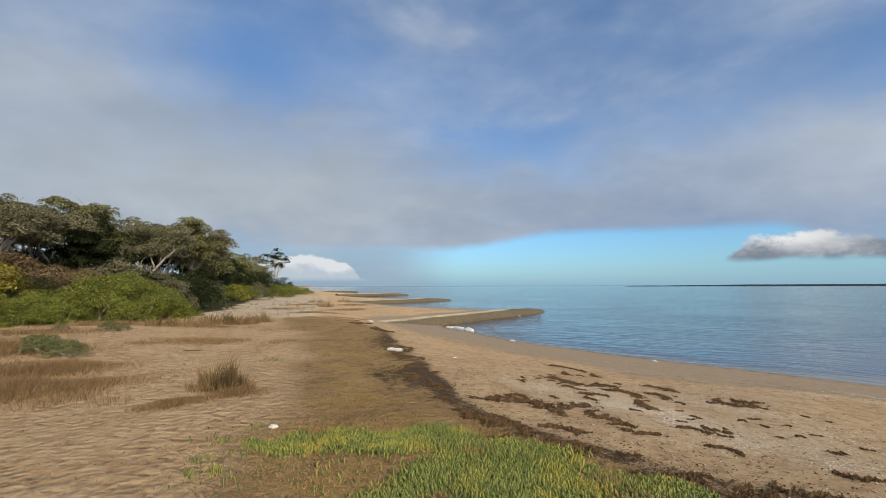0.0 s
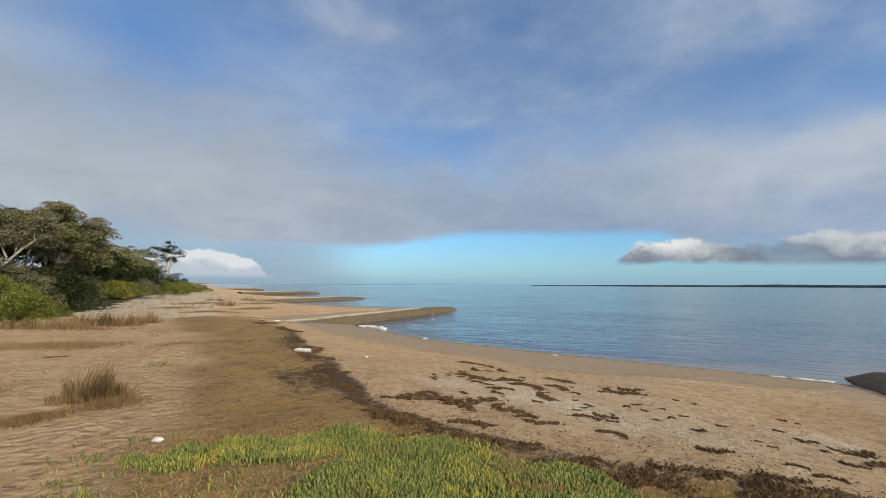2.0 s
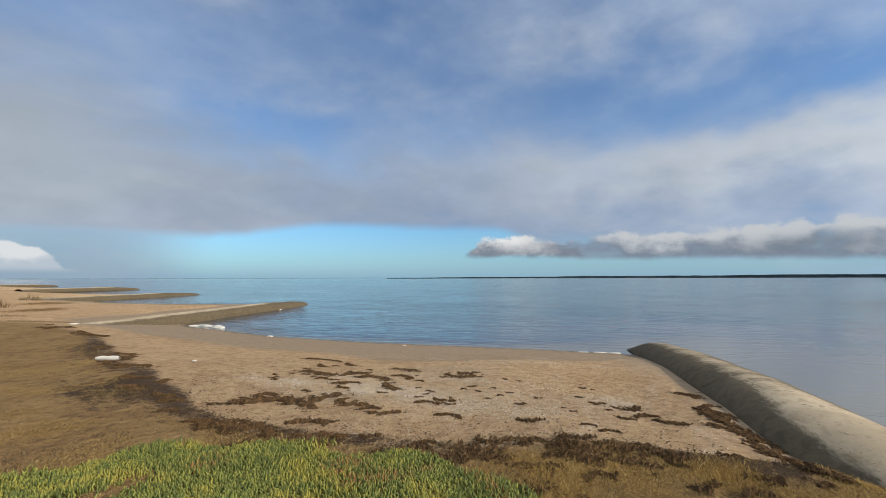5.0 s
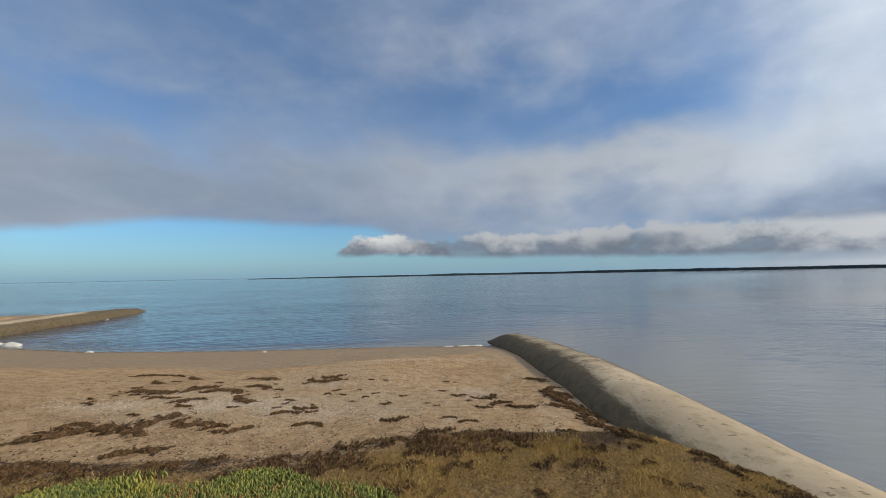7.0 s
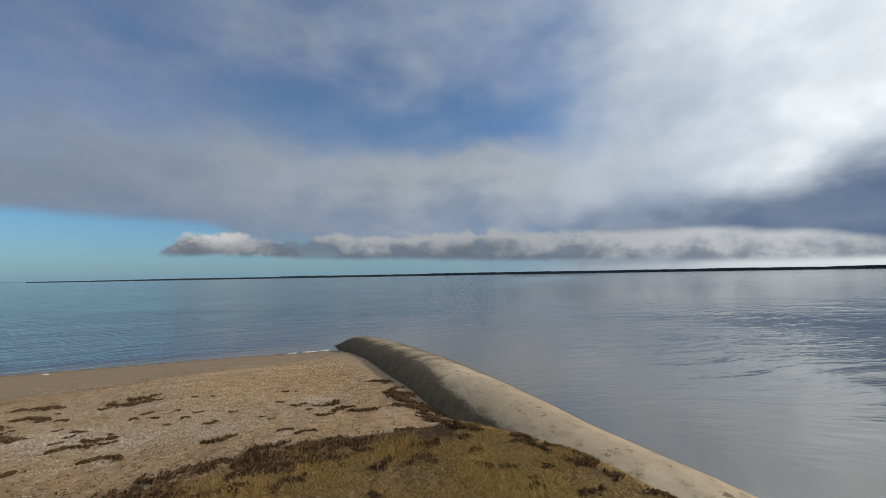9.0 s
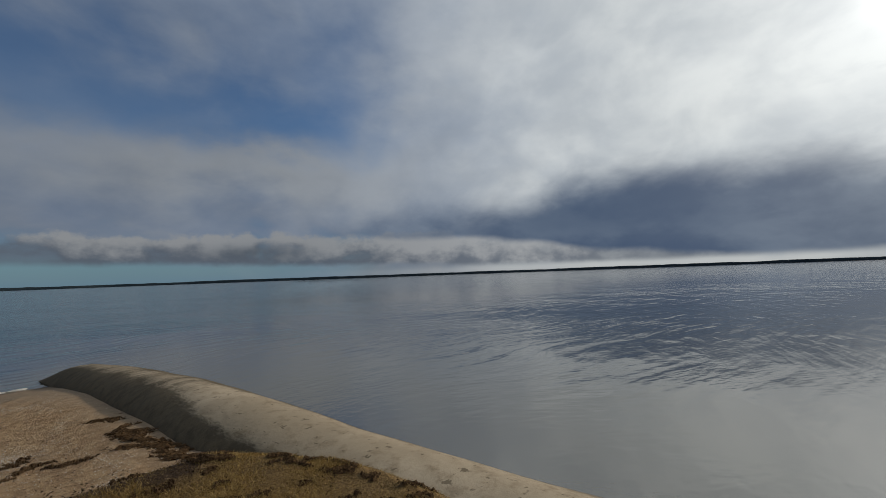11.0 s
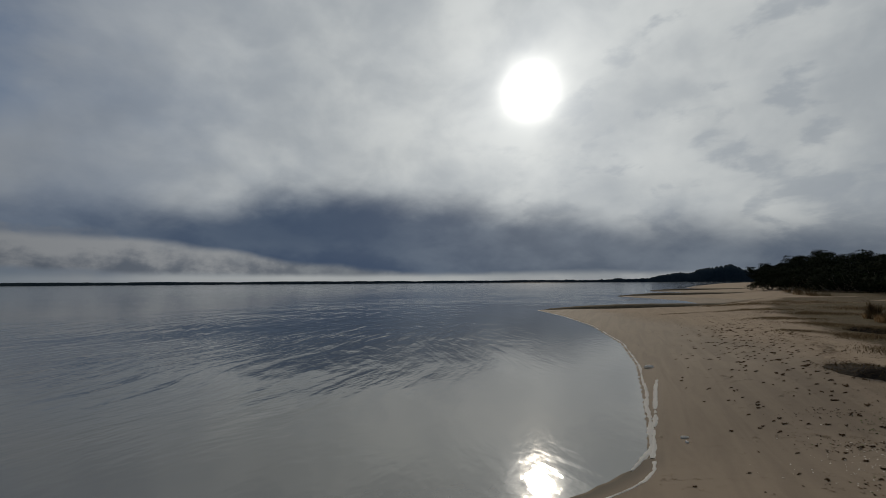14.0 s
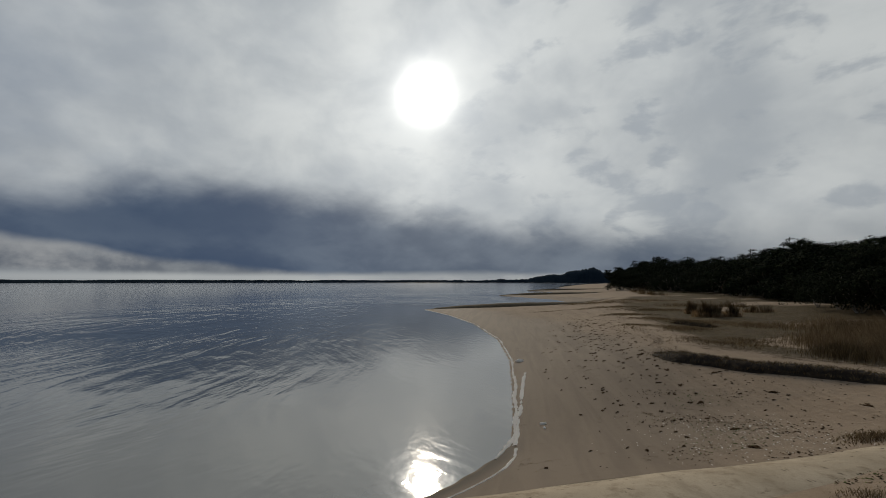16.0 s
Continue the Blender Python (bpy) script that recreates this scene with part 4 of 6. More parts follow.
def place_tree(i, az, dist, top, r):
    x, y = polar(az, dist)
    g = ground_z(x, y)
    k = max(0.5, (top - g) / (5.0, 5.4, 4.7, 5.2, 4.9, 5.0, 5.2)[i])
    limbs, crown, thin = TREES[i]
    plant("coastal_tree", (limbs, crown if dist < 46 else thin), ("trunk", "crown"), x, y, TREE_LABELS[i], "tree", "coastal woods", r.uniform(0, 6.28), k)


def skyline(az, pairs):
    for (a0, e0), (a1, e1) in zip(pairs[:-1], pairs[1:]):
        if a0 <= az <= a1:
            return e0 + (e1 - e0) * (az - a0) / (a1 - a0)
    return pairs[-1][1]


NORTH = [(-60, 9.0), (-48, 8.7), (-44.8, 8.3), (-40, 7.8), (-35.8, 7.3), (-31.9, 6.4), (-29, 4.6), (-26.3, 4.0), (-24.5, 3.3), (-21, 0.8)]
SOUTH = [(170.5, 0.8), (172.5, 2.3), (176, 3.2), (179, 3.4), (182, 3.1), (184.7, 2.7), (187, 3.9), (189.5, 4.9), (193, 4.7), (197, 5.3), (206, 6.2)]
SOUTH_LOW = []
rt = random.Random(77)
for az, dist in ((-53, 29), (-50, 31), (-47.5, 30), (-46, 35), (-44, 31), (-42.5, 36), (-41, 32), (-39.5, 37), (-38, 34), (-36.5, 38), (-35, 36), (-34, 42), (-32.8, 40), (-31.6, 44),
                 (-30.3, 50), (-29.4, 58), (-28.3, 62), (-27.3, 66), (-26.4, 72), (-25.4, 78), (-56, 30), (-37, 45), (-43, 44), (-48.5, 42)):
    place_tree(rt.choice((0, 0, 1, 1, 2, 3, 2, 4, 0) if dist < 48 else (3, 5, 5)), az, dist, 2.5 + dist * math.tan(radians(skyline(az, NORTH) + rt.uniform(-0.7, 0.15))), rt)
# back row in dark leaves, standing for the shade behind the limbs
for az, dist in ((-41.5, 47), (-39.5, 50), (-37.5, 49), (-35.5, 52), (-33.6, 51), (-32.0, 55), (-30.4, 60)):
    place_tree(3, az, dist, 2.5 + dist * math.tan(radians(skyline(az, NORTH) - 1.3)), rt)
# southern woods, in leaves coloured dark as seen against the sun
for az, dist in ((172.2, 98), (173.4, 94), (174.6, 99), (175.8, 92), (177, 90), (178.2, 95), (179.4, 84), (180.6, 86), (181.8, 78), (183, 74), (184.2, 70), (185.4, 64), (186.6, 60), (187.6, 56),
                 (188.8, 54), (190, 52), (191.4, 50), (193, 47), (194.6, 46), (196.2, 45), (198, 42), (200, 44), (203, 42), (176.5, 104), (182.5, 90), (189.5, 64)):
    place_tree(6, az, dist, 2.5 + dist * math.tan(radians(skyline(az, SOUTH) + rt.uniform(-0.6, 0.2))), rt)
for i in range(30):
    az = 172 + i * 1.0
    place_low = (az, 93 - (az - 172) * 3.4 if az < 186 else 45 - (az - 186) * 1.1)
    SOUTH_LOW.append(place_low)
# the lone thin tree at the end of the woods
lone_paths, lone_tips = [], []
rl = random.Random(5)
grow(rl, (0, 0, -0.2), (0.1, 0, 1.0), 4.6, 0.13, 0, lone_paths, lone_tips, 0.12)
for a in (0.4, 1.7, 2.9, 4.2, 5.3):
    grow(rl, (0, 0, 2.2 + 0.3 * a), (math.cos(a), math.sin(a), 0.9), 2.3, 0.06, 1, lone_paths, lone_tips, 0.25)
lone_lumps = [(t.x, t.y, t.z, 0.7, 0.7, 0.35) for t in lone_tips]
plant("lone_tree", (limb_mesh("trunk", lone_paths, MAT_BARK), leaves("crown", lone_lumps, 1500, 0.14, MAT_LEAF_DARK, 9, 0.9, 0.7)), ("trunk", "crown"),
      *polar(-23.2, 86), "thin lone tree with a flat dark crown", "tree", "coastal woods", 0.6, 1.28)

# scrub along the foot of the woods
BUSHES = {
    "bright": (bush(31, 3.2, 1.7, MAT_LEAF_BRIGHT, 20000, 0.027), "bright green dense coastal scrub bush"),
    "bright2": (bush(32, 2.8, 1.4, MAT_LEAF_BRIGHT, 18000, 0.027), "bright green rounded coastal bush"),
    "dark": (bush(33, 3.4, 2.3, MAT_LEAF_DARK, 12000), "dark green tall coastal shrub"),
    "backlit": (bush(38, 3.4, 2.3, MAT_LEAF_BACKLIT, 14000), "backlit shrub coloured dark at the back of the beach"),
    "olive": (bush(34, 3.0, 2.0, MAT_LEAF_GREY, 11000), "dull olive coastal shrub"),
    "yellow": (bush(35, 2.2, 1.5, MAT_LEAF_YELLOW, 10000), "yellowing shrub among green scrub"),
    "brown": (bush(36, 2.4, 1.4, MAT_LEAF_BROWN, 8000), "dry brown twiggy shrub"),
}


def place_bush(kind, az, dist, scale, r, sink=0.0, coarse=False):
    x, y = polar(az, dist)
    (stems, near, thin), label = BUSHES[kind]
    ob = plant("scrub_bush", (stems, near if dist < 31 and not coarse else thin), ("stem", "foliage"), x, y, label, "bush", "coastal scrub", r.uniform(0, 6.28), scale)
    ob.location.z -= sink


rb = random.Random(99)
for kind, az, dist, k in (
        ("bright", -37.0, 24, 1.22), ("bright", -40.5, 23.2, 1.25), ("bright2", -43.5, 22.5, 1.1), ("bright2", -34.2, 25, 0.85), ("bright", -39.0, 26.5, 1.45), ("bright2", -32.0, 26.5, 0.5),
        ("bright2", -46.5, 21.5, 0.9), ("bright", -49, 21.5, 0.8), ("dark", -45, 24.5, 0.8), ("yellow", -49, 25, 1.5), ("yellow", -46.5, 26, 0.9), ("brown", -44, 26.5, 1.4), ("brown", -41.5, 28, 1.3),
        ("yellow", -42, 29.5, 1.1), ("yellow", -38.5, 30, 0.9), ("brown", -47.5, 29, 1.5), ("olive", -35, 30, 1.15), ("olive", -37, 31.5, 1.2), ("dark", -33.2, 31, 1.05), ("dark", -31.4, 32.5, 1.0),
        ("dark", -32.3, 35.5, 1.15), ("olive", -30.7, 37, 1.0), ("olive", -39.5, 31.5, 1.2), ("dark", -41, 33, 1.3), ("dark", -44, 34, 1.3), ("dark", -36, 35, 1.2),
        ("yellow", -27.6, 50, 1.2), ("bright2", -28.6, 49, 1.3), ("bright", -26.6, 53, 1.2), ("olive", -25.2, 54, 1.0), ("dark", -29.8, 55, 1.5), ("dark", -28, 60, 1.7), ("dark", -26.5, 64, 1.8),
        ("dark", -25.2, 68, 1.6), ("dark", -24, 72, 1.5), ("bright2", -23.2, 66, 1.5), ("bright", -22.2, 72, 1.3), ("bright", -21.3, 80, 1.3), ("dark", -22.4, 82, 1.4), ("bright2", -20.2, 92, 1.2), ("bright2", -19.4, 104, 1.1)):
    place_bush(kind, az, dist, k, rb, 0.25 if kind[:6] == "bright" else 0.1)
# dense understorey between the scrub and the trees; its dark shrubs stand for shade under the crowns
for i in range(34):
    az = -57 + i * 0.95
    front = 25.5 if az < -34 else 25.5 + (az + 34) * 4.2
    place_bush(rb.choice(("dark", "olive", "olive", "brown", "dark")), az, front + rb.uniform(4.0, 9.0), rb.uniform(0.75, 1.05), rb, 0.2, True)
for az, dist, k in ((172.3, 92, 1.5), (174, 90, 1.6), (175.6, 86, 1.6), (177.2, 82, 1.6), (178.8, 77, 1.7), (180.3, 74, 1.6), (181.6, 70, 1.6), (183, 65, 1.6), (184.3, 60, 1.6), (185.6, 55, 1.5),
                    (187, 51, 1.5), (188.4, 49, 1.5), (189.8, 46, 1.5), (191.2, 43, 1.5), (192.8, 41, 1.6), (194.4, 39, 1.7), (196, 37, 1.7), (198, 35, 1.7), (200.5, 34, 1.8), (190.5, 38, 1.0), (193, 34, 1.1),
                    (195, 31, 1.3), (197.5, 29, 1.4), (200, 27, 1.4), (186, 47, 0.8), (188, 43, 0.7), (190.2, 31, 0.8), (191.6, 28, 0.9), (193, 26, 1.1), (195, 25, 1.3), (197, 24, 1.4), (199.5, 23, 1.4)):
    place_bush("backlit", az, dist, k, rb)
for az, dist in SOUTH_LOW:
    place_bush("backlit", az + rb.uniform(-0.3, 0.3), dist + rb.uniform(0, 4), rb.uniform(1.5, 2.0), rb, 0.3, True)


# ---------------------------------------------------------------- grass
def scatter(n, seed, box, keep):
    """Random plan points in a box, kept with the chance keep(x, y) gives; with their heights."""
    r = np.random.RandomState(seed)
    x, y = r.uniform(box[0], box[1], n), r.uniform(box[2], box[3], n)
    ok = r.uniform(0, 1, n) < keep(x, y)
    x, y = x[ok], y[ok]
    return x, y, terrain(x, y)


def signed_bench(x, y):
    d = seg_dist(x, y, BENCH)
    return np.where(inside(x, y, INNER), d, -d)


def tongue_mask(x, y):
    rim = seg_dist(x, y, TONGUE[:9])
    return hump(np.where(inside(x, y, TONGUE), rim, -rim), -0.6, 0.8) * np.maximum(hump(signed_bench(x, y), -0.1, 0.4), 1 - hump(seg_dist(x, y, [(5.5, 0.75), (-3.2, -8.3)]), 0.95, 1.3))


MAT_POLY = [(-2.35, 3.5), (-2.4, 4.35), (-1.9, 4.8), (-1.1, 5.15), (-0.3, 5.2), (0.6, 4.85), (1.35, 4.3), (2.0, 3.6), (2.4, 2.6), (2.3, 1.7), (1.2, 1.4), (0.0, 1.8), (-1.2, 2.4)]


def fleshy(x, y):
    d = seg_dist(x, y, MAT_POLY + MAT_POLY[:1])
    m = inside(x, y, MAT_POLY) * hump(d + 0.12 * waves(x, y, 5.0, 41), 0.0, 0.22)
    bare = hump(-x + 0.28 * waves(x, y, 3.4, 61) + 0.5 * (y - 4.0), 0.1, 0.6) * hump(4.55 - y + 0.12 * waves(x, y, 4.0, 62), 0.0, 0.3) * 0.99
    gaps = hump(waves(x, y, 3.2, 42), 0.75, 1.15) * hump(4.3 - y, 0, 0.5)
    fringe = 0.0
    for x0, y0, r0, k in ((-2.29, 3.94, 0.20, 0.5), (-2.15, 4.55, 0.30, 0.4), (-1.7, 4.7, 0.3, 0.4), (-1.15, 3.5, 0.16, 0.15)):
        fringe = fringe + k * np.exp(-((x - x0) ** 2 + (y - y0) ** 2) / r0 ** 2) * hump(waves(x, y, 9.0, 46), -0.3, 0.6)
    return np.clip(np.maximum(m * (1 - bare) * (1 - 0.9 * gaps), fringe), 0, 1)


x, y, z = scatter(520000, 1, (-5.5, 4.0, 2.2, 14.0), lambda x, y: tongue_mask(x, y) * (1 - 0.85 * fleshy(x, y)) * np.clip(1.45 - 0.10 * np.hypot(x, y), 0.12, 1) * (0.45 + 0.55 * hump(waves(x, y, 2.4, 43), -0.6, 0.5)))
tagged(new("dry_turf", blades("dry_turf", x, y, z, 0.020 * (0.35 + 1.3 * hump(waves(x, y, 3.0, 43), -0.8, 1.0)), 0.0065, 1.5, MAT_TURF, 2)), "short dry brown turf on the bench", "grass", kind="stuff")
x, y, z = scatter(230000, 3, (0.3, 5.0, -3.0, 3.2), lambda x, y: tongue_mask(x, y) * (1 - 0.85 * fleshy(x, y)))
tagged(new("dry_turf", blades("dry_turf", x, y, z, 0.030 * (0.35 + 1.3 * hump(waves(x, y, 4.5, 44), -0.8, 1.0)), 0.0048, 1.3, MAT_TURF_GOLD, 4)), "short dry golden-brown turf beside the tube", "grass", kind="stuff")


def patch_of(name, cx, cy, rx, ry, turn, n, height, width, lean, mat, seed, label, category="grass"):
    """A patch of standing grass with ragged edges."""
    r = np.random.RandomState(seed)
    k = r.normal(size=(n, 2)) * 0.48
    c, s = math.cos(radians(turn)), math.sin(radians(turn))
    px, py = cx + k[:, 0] * rx * c - k[:, 1] * ry * s, cy + k[:, 0] * rx * s + k[:, 1] * ry * c
    hs = height * 0.85 * (0.3 + 0.8 * np.exp(-1.3 * (k ** 2).sum(1))) * (0.8 + 0.35 * waves(px, py, 3.0, seed))
    return tagged(new(name, blades(name, px, py, terrain(px, py), hs, width, lean, mat, seed)), label, category, kind="stuff")


# blond grass patches on the dry sand
for i, (cx, cy, rx, ry, tn, n, h) in enumerate(((-6.6, 6.5, 1.5, 0.75, 45, 12000, 0.24), (-7.9, 7.7, 1.6, 0.8, 35, 10000, 0.26), (-5.6, 6.2, 0.6, 0.4, 60, 500, 0.2), (-9.9, 9.2, 1.6, 0.9, 45, 8000, 0.3),
                                                (-7.3, 12.2, 1.3, 0.7, 10, 5000, 0.16), (-8.3, 11.4, 0.7, 0.4, 40, 700, 0.16), (-5.0, 12.2, 1.2, 0.7, 70, 900, 0.10), (-3.9, 5.9, 0.5, 0.28, 40, 3200, 0.15),
                                                (-3.3, 6.5, 0.45, 0.3, 40, 2600, 0.14), (-4.9, 6.0, 0.4, 0.3, 0, 120, 0.18), (-11.8, 12.0, 1.6, 0.6, 45, 1800, 0.3), (-9.5, 16.0, 2.2, 0.7, 20, 1500, 0.2),
                                                (-6.5, 16.0, 1.6, 1.0, 60, 900, 0.12), (-12.5, 15.0, 1.8, 0.5, 50, 1200, 0.35), (-9.0, 27.0, 2.4, 0.9, 30, 1800, 0.14), (-12.5, 31.0, 2.2, 1.0, 60, 1600, 0.16),
                                                (-8.2, 33.0, 3.0, 0.8, 75, 1600, 0.16), (-13.5, 38.0, 2.6, 1.2, 60, 1300, 0.2), (-10.0, 42.0, 3.6, 1.0, 80, 1300, 0.2), (-6.0, 24.0, 1.6, 0.6, 40, 1100, 0.12))):
    patch_of("dry_grass", cx, cy, rx, ry, tn, n, h * 0.9, 0.004 + 0.0005 * cy, 0.9, MAT_STRAW, 60 + i, "blond dry grass patch on the sand")
x, y, z = scatter(9000, 7, (-14, -1.5, 3.0, 22.0), lambda x, y: 0.6 * hump(waves(x, y, 0.9, 44), 0.2, 1.0) * (1 - tongue_mask(x, y)))
tagged(new("sparse_grass", blades("sparse_grass", x, y, z, 0.07, 0.009, 0.8, MAT_STRAW, 8)), "sparse dry grass stalks over pale sand", "grass", kind="stuff")
x, y, z = scatter(2200, 17, (-2.9, -0.3, 3.0, 5.0), lambda x, y: 0.8 * (1 - fleshy(x, y)))
tagged(new("sparse_grass", blades("sparse_grass", x, y, z, 0.022, 0.008, 1.4, MAT_TURF, 18)), "dry stalks and runners among bare sand", "grass", kind="stuff")


# ---------------------------------------------------------------- sedge tussocks
def tussock(x, y, n, height, rad, mat, seed, label, wide=0.008):
    r = np.random.RandomState(seed)
    ob = empty("sedge_tussock", x, y, label, "tussock", "sedge tussocks")
    a, q = r.uniform(0, 6.28, n), rad * np.sqrt(r.uniform(0, 1, n))
    lx, ly = np.cos(a) * q, np.sin(a) * q * 0.7
    me = blades("stalks", lx, ly, np.full(n, -0.02), height * (1.1 - 0.55 * q / rad) * r.uniform(0.6, 1.15, n), wide, 0.38, mat, seed)
    part("stalk_tuft", me, ob, kind="stuff")
    m2 = n // 2
    a, q = r.uniform(0, 6.28, m2), rad * r.uniform(0.7, 1.5, m2)
    part("dead_skirt", blades("dead_skirt", np.cos(a) * q, np.sin(a) * q * 0.7, np.full(m2, -0.02), height * 0.4, wide, 0.9, MAT_STRAW, seed + 1), ob, "straw-coloured dead leaves", "stuff")
    return ob


tussock(-3.72, 6.80, 1300, 0.46, 0.36, MAT_SEDGE, 70, "brown-green sedge tussock with upright stalks")
for i, (x, y, h, q, n) in enumerate(((-10.3, 16.6, 0.42, 0.7, 500), (-9.8, 17.6, 0.55, 0.8, 700), (-8.9, 19.2, 0.55, 0.5, 420), (-10.9, 15.6, 0.4, 0.6, 400), (-9.0, 17.9, 0.5, 0.5, 400),
                                     (-10.7, 35.0, 0.6, 0.7, 200), (-14.4, 44, 0.7, 0.7, 200), (-13.3, 51, 0.6, 0.8, 200))):
    tussock(x, y, n, h, q, MAT_SEDGE if i % 2 else MAT_STRAW, 72 + i, "straw-brown sedge tussock on the sand", 0.014)
for i, (x, y, h, q, n) in enumerate(((-0.30, -23.4, 0.72, 0.48, 1300), (-1.2, -23.6, 0.62, 0.22, 600), (0.40, -25.5, 0.72, 0.22, 600), (5.6, -62, 1.0, 0.8, 240), (7.6, -72, 1.0, 0.8, 240), (3.9, -56, 0.7, 0.8, 240),
                                     (-2.6, -27.5, 0.5, 0.6, 300), (-1.9, -33, 0.5, 0.8, 260))):
    tussock(x, y, n, h, q, MAT_SEDGE, 90 + i, "dark upright sedge tussock on the flats", 0.018)
for i, (cx, cy, rx, ry, tn, n, h) in enumerate(((-3.3, -14.6, 1.3, 2.0, 20, 9000, 0.62), (-4.6, -13.0, 1.5, 2.0, 10, 9000, 0.80), (-2.4, -13.0, 0.6, 0.8, 0, 1500, 0.40), (-4.2, -18.5, 1.6, 2.2, 20, 5000, 0.7))):
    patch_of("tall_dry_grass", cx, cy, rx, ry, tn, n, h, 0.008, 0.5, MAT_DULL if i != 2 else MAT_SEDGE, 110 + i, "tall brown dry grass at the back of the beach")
for i, (cx, cy, rx, ry, tn, n, h) in enumerate(((-0.5, -14.6, 1.6, 1.5, 0, 2600, 0.10), (0.9, -17.6, 1.6, 1.2, 20, 2200, 0.10), (0.0, -20.5, 1.8, 1.2, 0, 1800, 0.14), (2.3, -27.5, 2.4, 1.4, 0, 1800, 0.16), (-2.0, -19.5, 1.5, 1.5, 0, 1500, 0.2),
                                                (5.0, -29.5, 2.6, 1.0, 30, 1800, 0.12), (7.0, -36.0, 3.6, 2.4, 20, 2600, 0.16), (4.0, -40.0, 3.6, 3.0, 0, 2400, 0.2), (3.2, -23.5, 1.6, 1.0, 20, 1600, 0.10), (1.8, -21.5, 1.4, 0.9, 10, 1500, 0.10), (10.5, -46.0, 3.0, 3.0, 0, 1500, 0.2), (8.6, -28.3, 1.2, 0.4, 20, 400, 0.10), (2.2, -18.2, 0.8, 0.4, 0, 500, 0.10), (0.5, -33, 3, 2, 0, 1500, 0.25))):
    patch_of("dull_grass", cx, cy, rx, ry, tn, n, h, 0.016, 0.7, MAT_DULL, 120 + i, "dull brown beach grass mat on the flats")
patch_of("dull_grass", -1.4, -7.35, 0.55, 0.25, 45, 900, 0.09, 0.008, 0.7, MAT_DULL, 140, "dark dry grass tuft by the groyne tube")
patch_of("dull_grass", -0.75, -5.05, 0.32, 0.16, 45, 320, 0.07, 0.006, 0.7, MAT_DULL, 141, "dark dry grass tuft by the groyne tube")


# ---------------------------------------------------------------- fleshy green mat
def make_fleshy():
    m, n, b = material("fleshy_leaves", 0.6, 0.25)
    g = n.add("ShaderNodeNewGeometry")
    r = g.outputs["Random Per Island"]
    pos = g.outputs["Position"]
    n1 = n.noise(pos, 2.6, 4.0, 0.6)
    n2 = n.noise(pos, 1.1, 3.0, 0.5)
    col = n.mix(n.step(r, 0.2, 0.8), (0.105, 0.128, 0.034), (0.225, 0.235, 0.054))
    col = n.mix(n.step(n.plus(n1, n.mul(r, 0.12)), 0.56, 0.72), col, (0.30, 0.27, 0.055))
    col = n.mix(n.step(n.plus(n2, n.mul(r, 0.2)), 0.72, 0.84), col, (0.28, 0.13, 0.055))
    n.put(b.inputs["Base Color"], col)
    return m


MAT_FLESHY = make_fleshy()


def fleshy_mat():
    r = np.random.RandomState(51)
    x, y, z = scatter(85000, 50, (-2.9, 2.6, 1.6, 5.4), fleshy)
    n = len(x)
    tall = 0.6 + 0.55 * hump(waves(x, y, 4.5, 45), -0.6, 0.8)
    h = r.uniform(0.034, 0.078, n) * tall
    w = r.uniform(0.0050, 0.0092, n)
    a, b, ln = r.uniform(0, 6.28, n), r.uniform(0, 6.28, n), r.uniform(0.0, 0.75, n) * h
    verts = []
    for rise, wide in ((-0.1, 0.7), (0.45, 1.15), (0.82, 0.85)):
        for k in range(3):
            t = a + k * math.pi * 2 / 3
            verts.append(np.stack([x + np.cos(t) * w * wide + np.cos(b) * ln * rise * rise, y + np.sin(t) * w * wide + np.sin(b) * ln * rise * rise, z + h * rise], -1))
    verts.append(np.stack([x + np.cos(b) * ln, y + np.sin(b) * ln, z + h], -1))
    v = np.stack(verts, 1).reshape(-1, 3)
    one = []
    for ring in (0, 3):
        for k in range(3):
            k2 = (k + 1) % 3
            one += [ring + k, ring + k2, ring + 3 + k2, ring + 3 + k]
    for k in range(3):
        one += [6 + k, 6 + (k + 1) % 3, 9]
    index = (np.arange(n)[:, None] * 10 + np.array([one])).ravel()
    me = numpy_mesh("fleshy_ground_cover", v, np.tile([4] * 6 + [3] * 3, n), index, MAT_FLESHY, True)
    tagged(new("fleshy_ground_cover", me), "green and yellow fleshy-leaved ground cover mat", "ground cover", kind="stuff")


fleshy_mat()


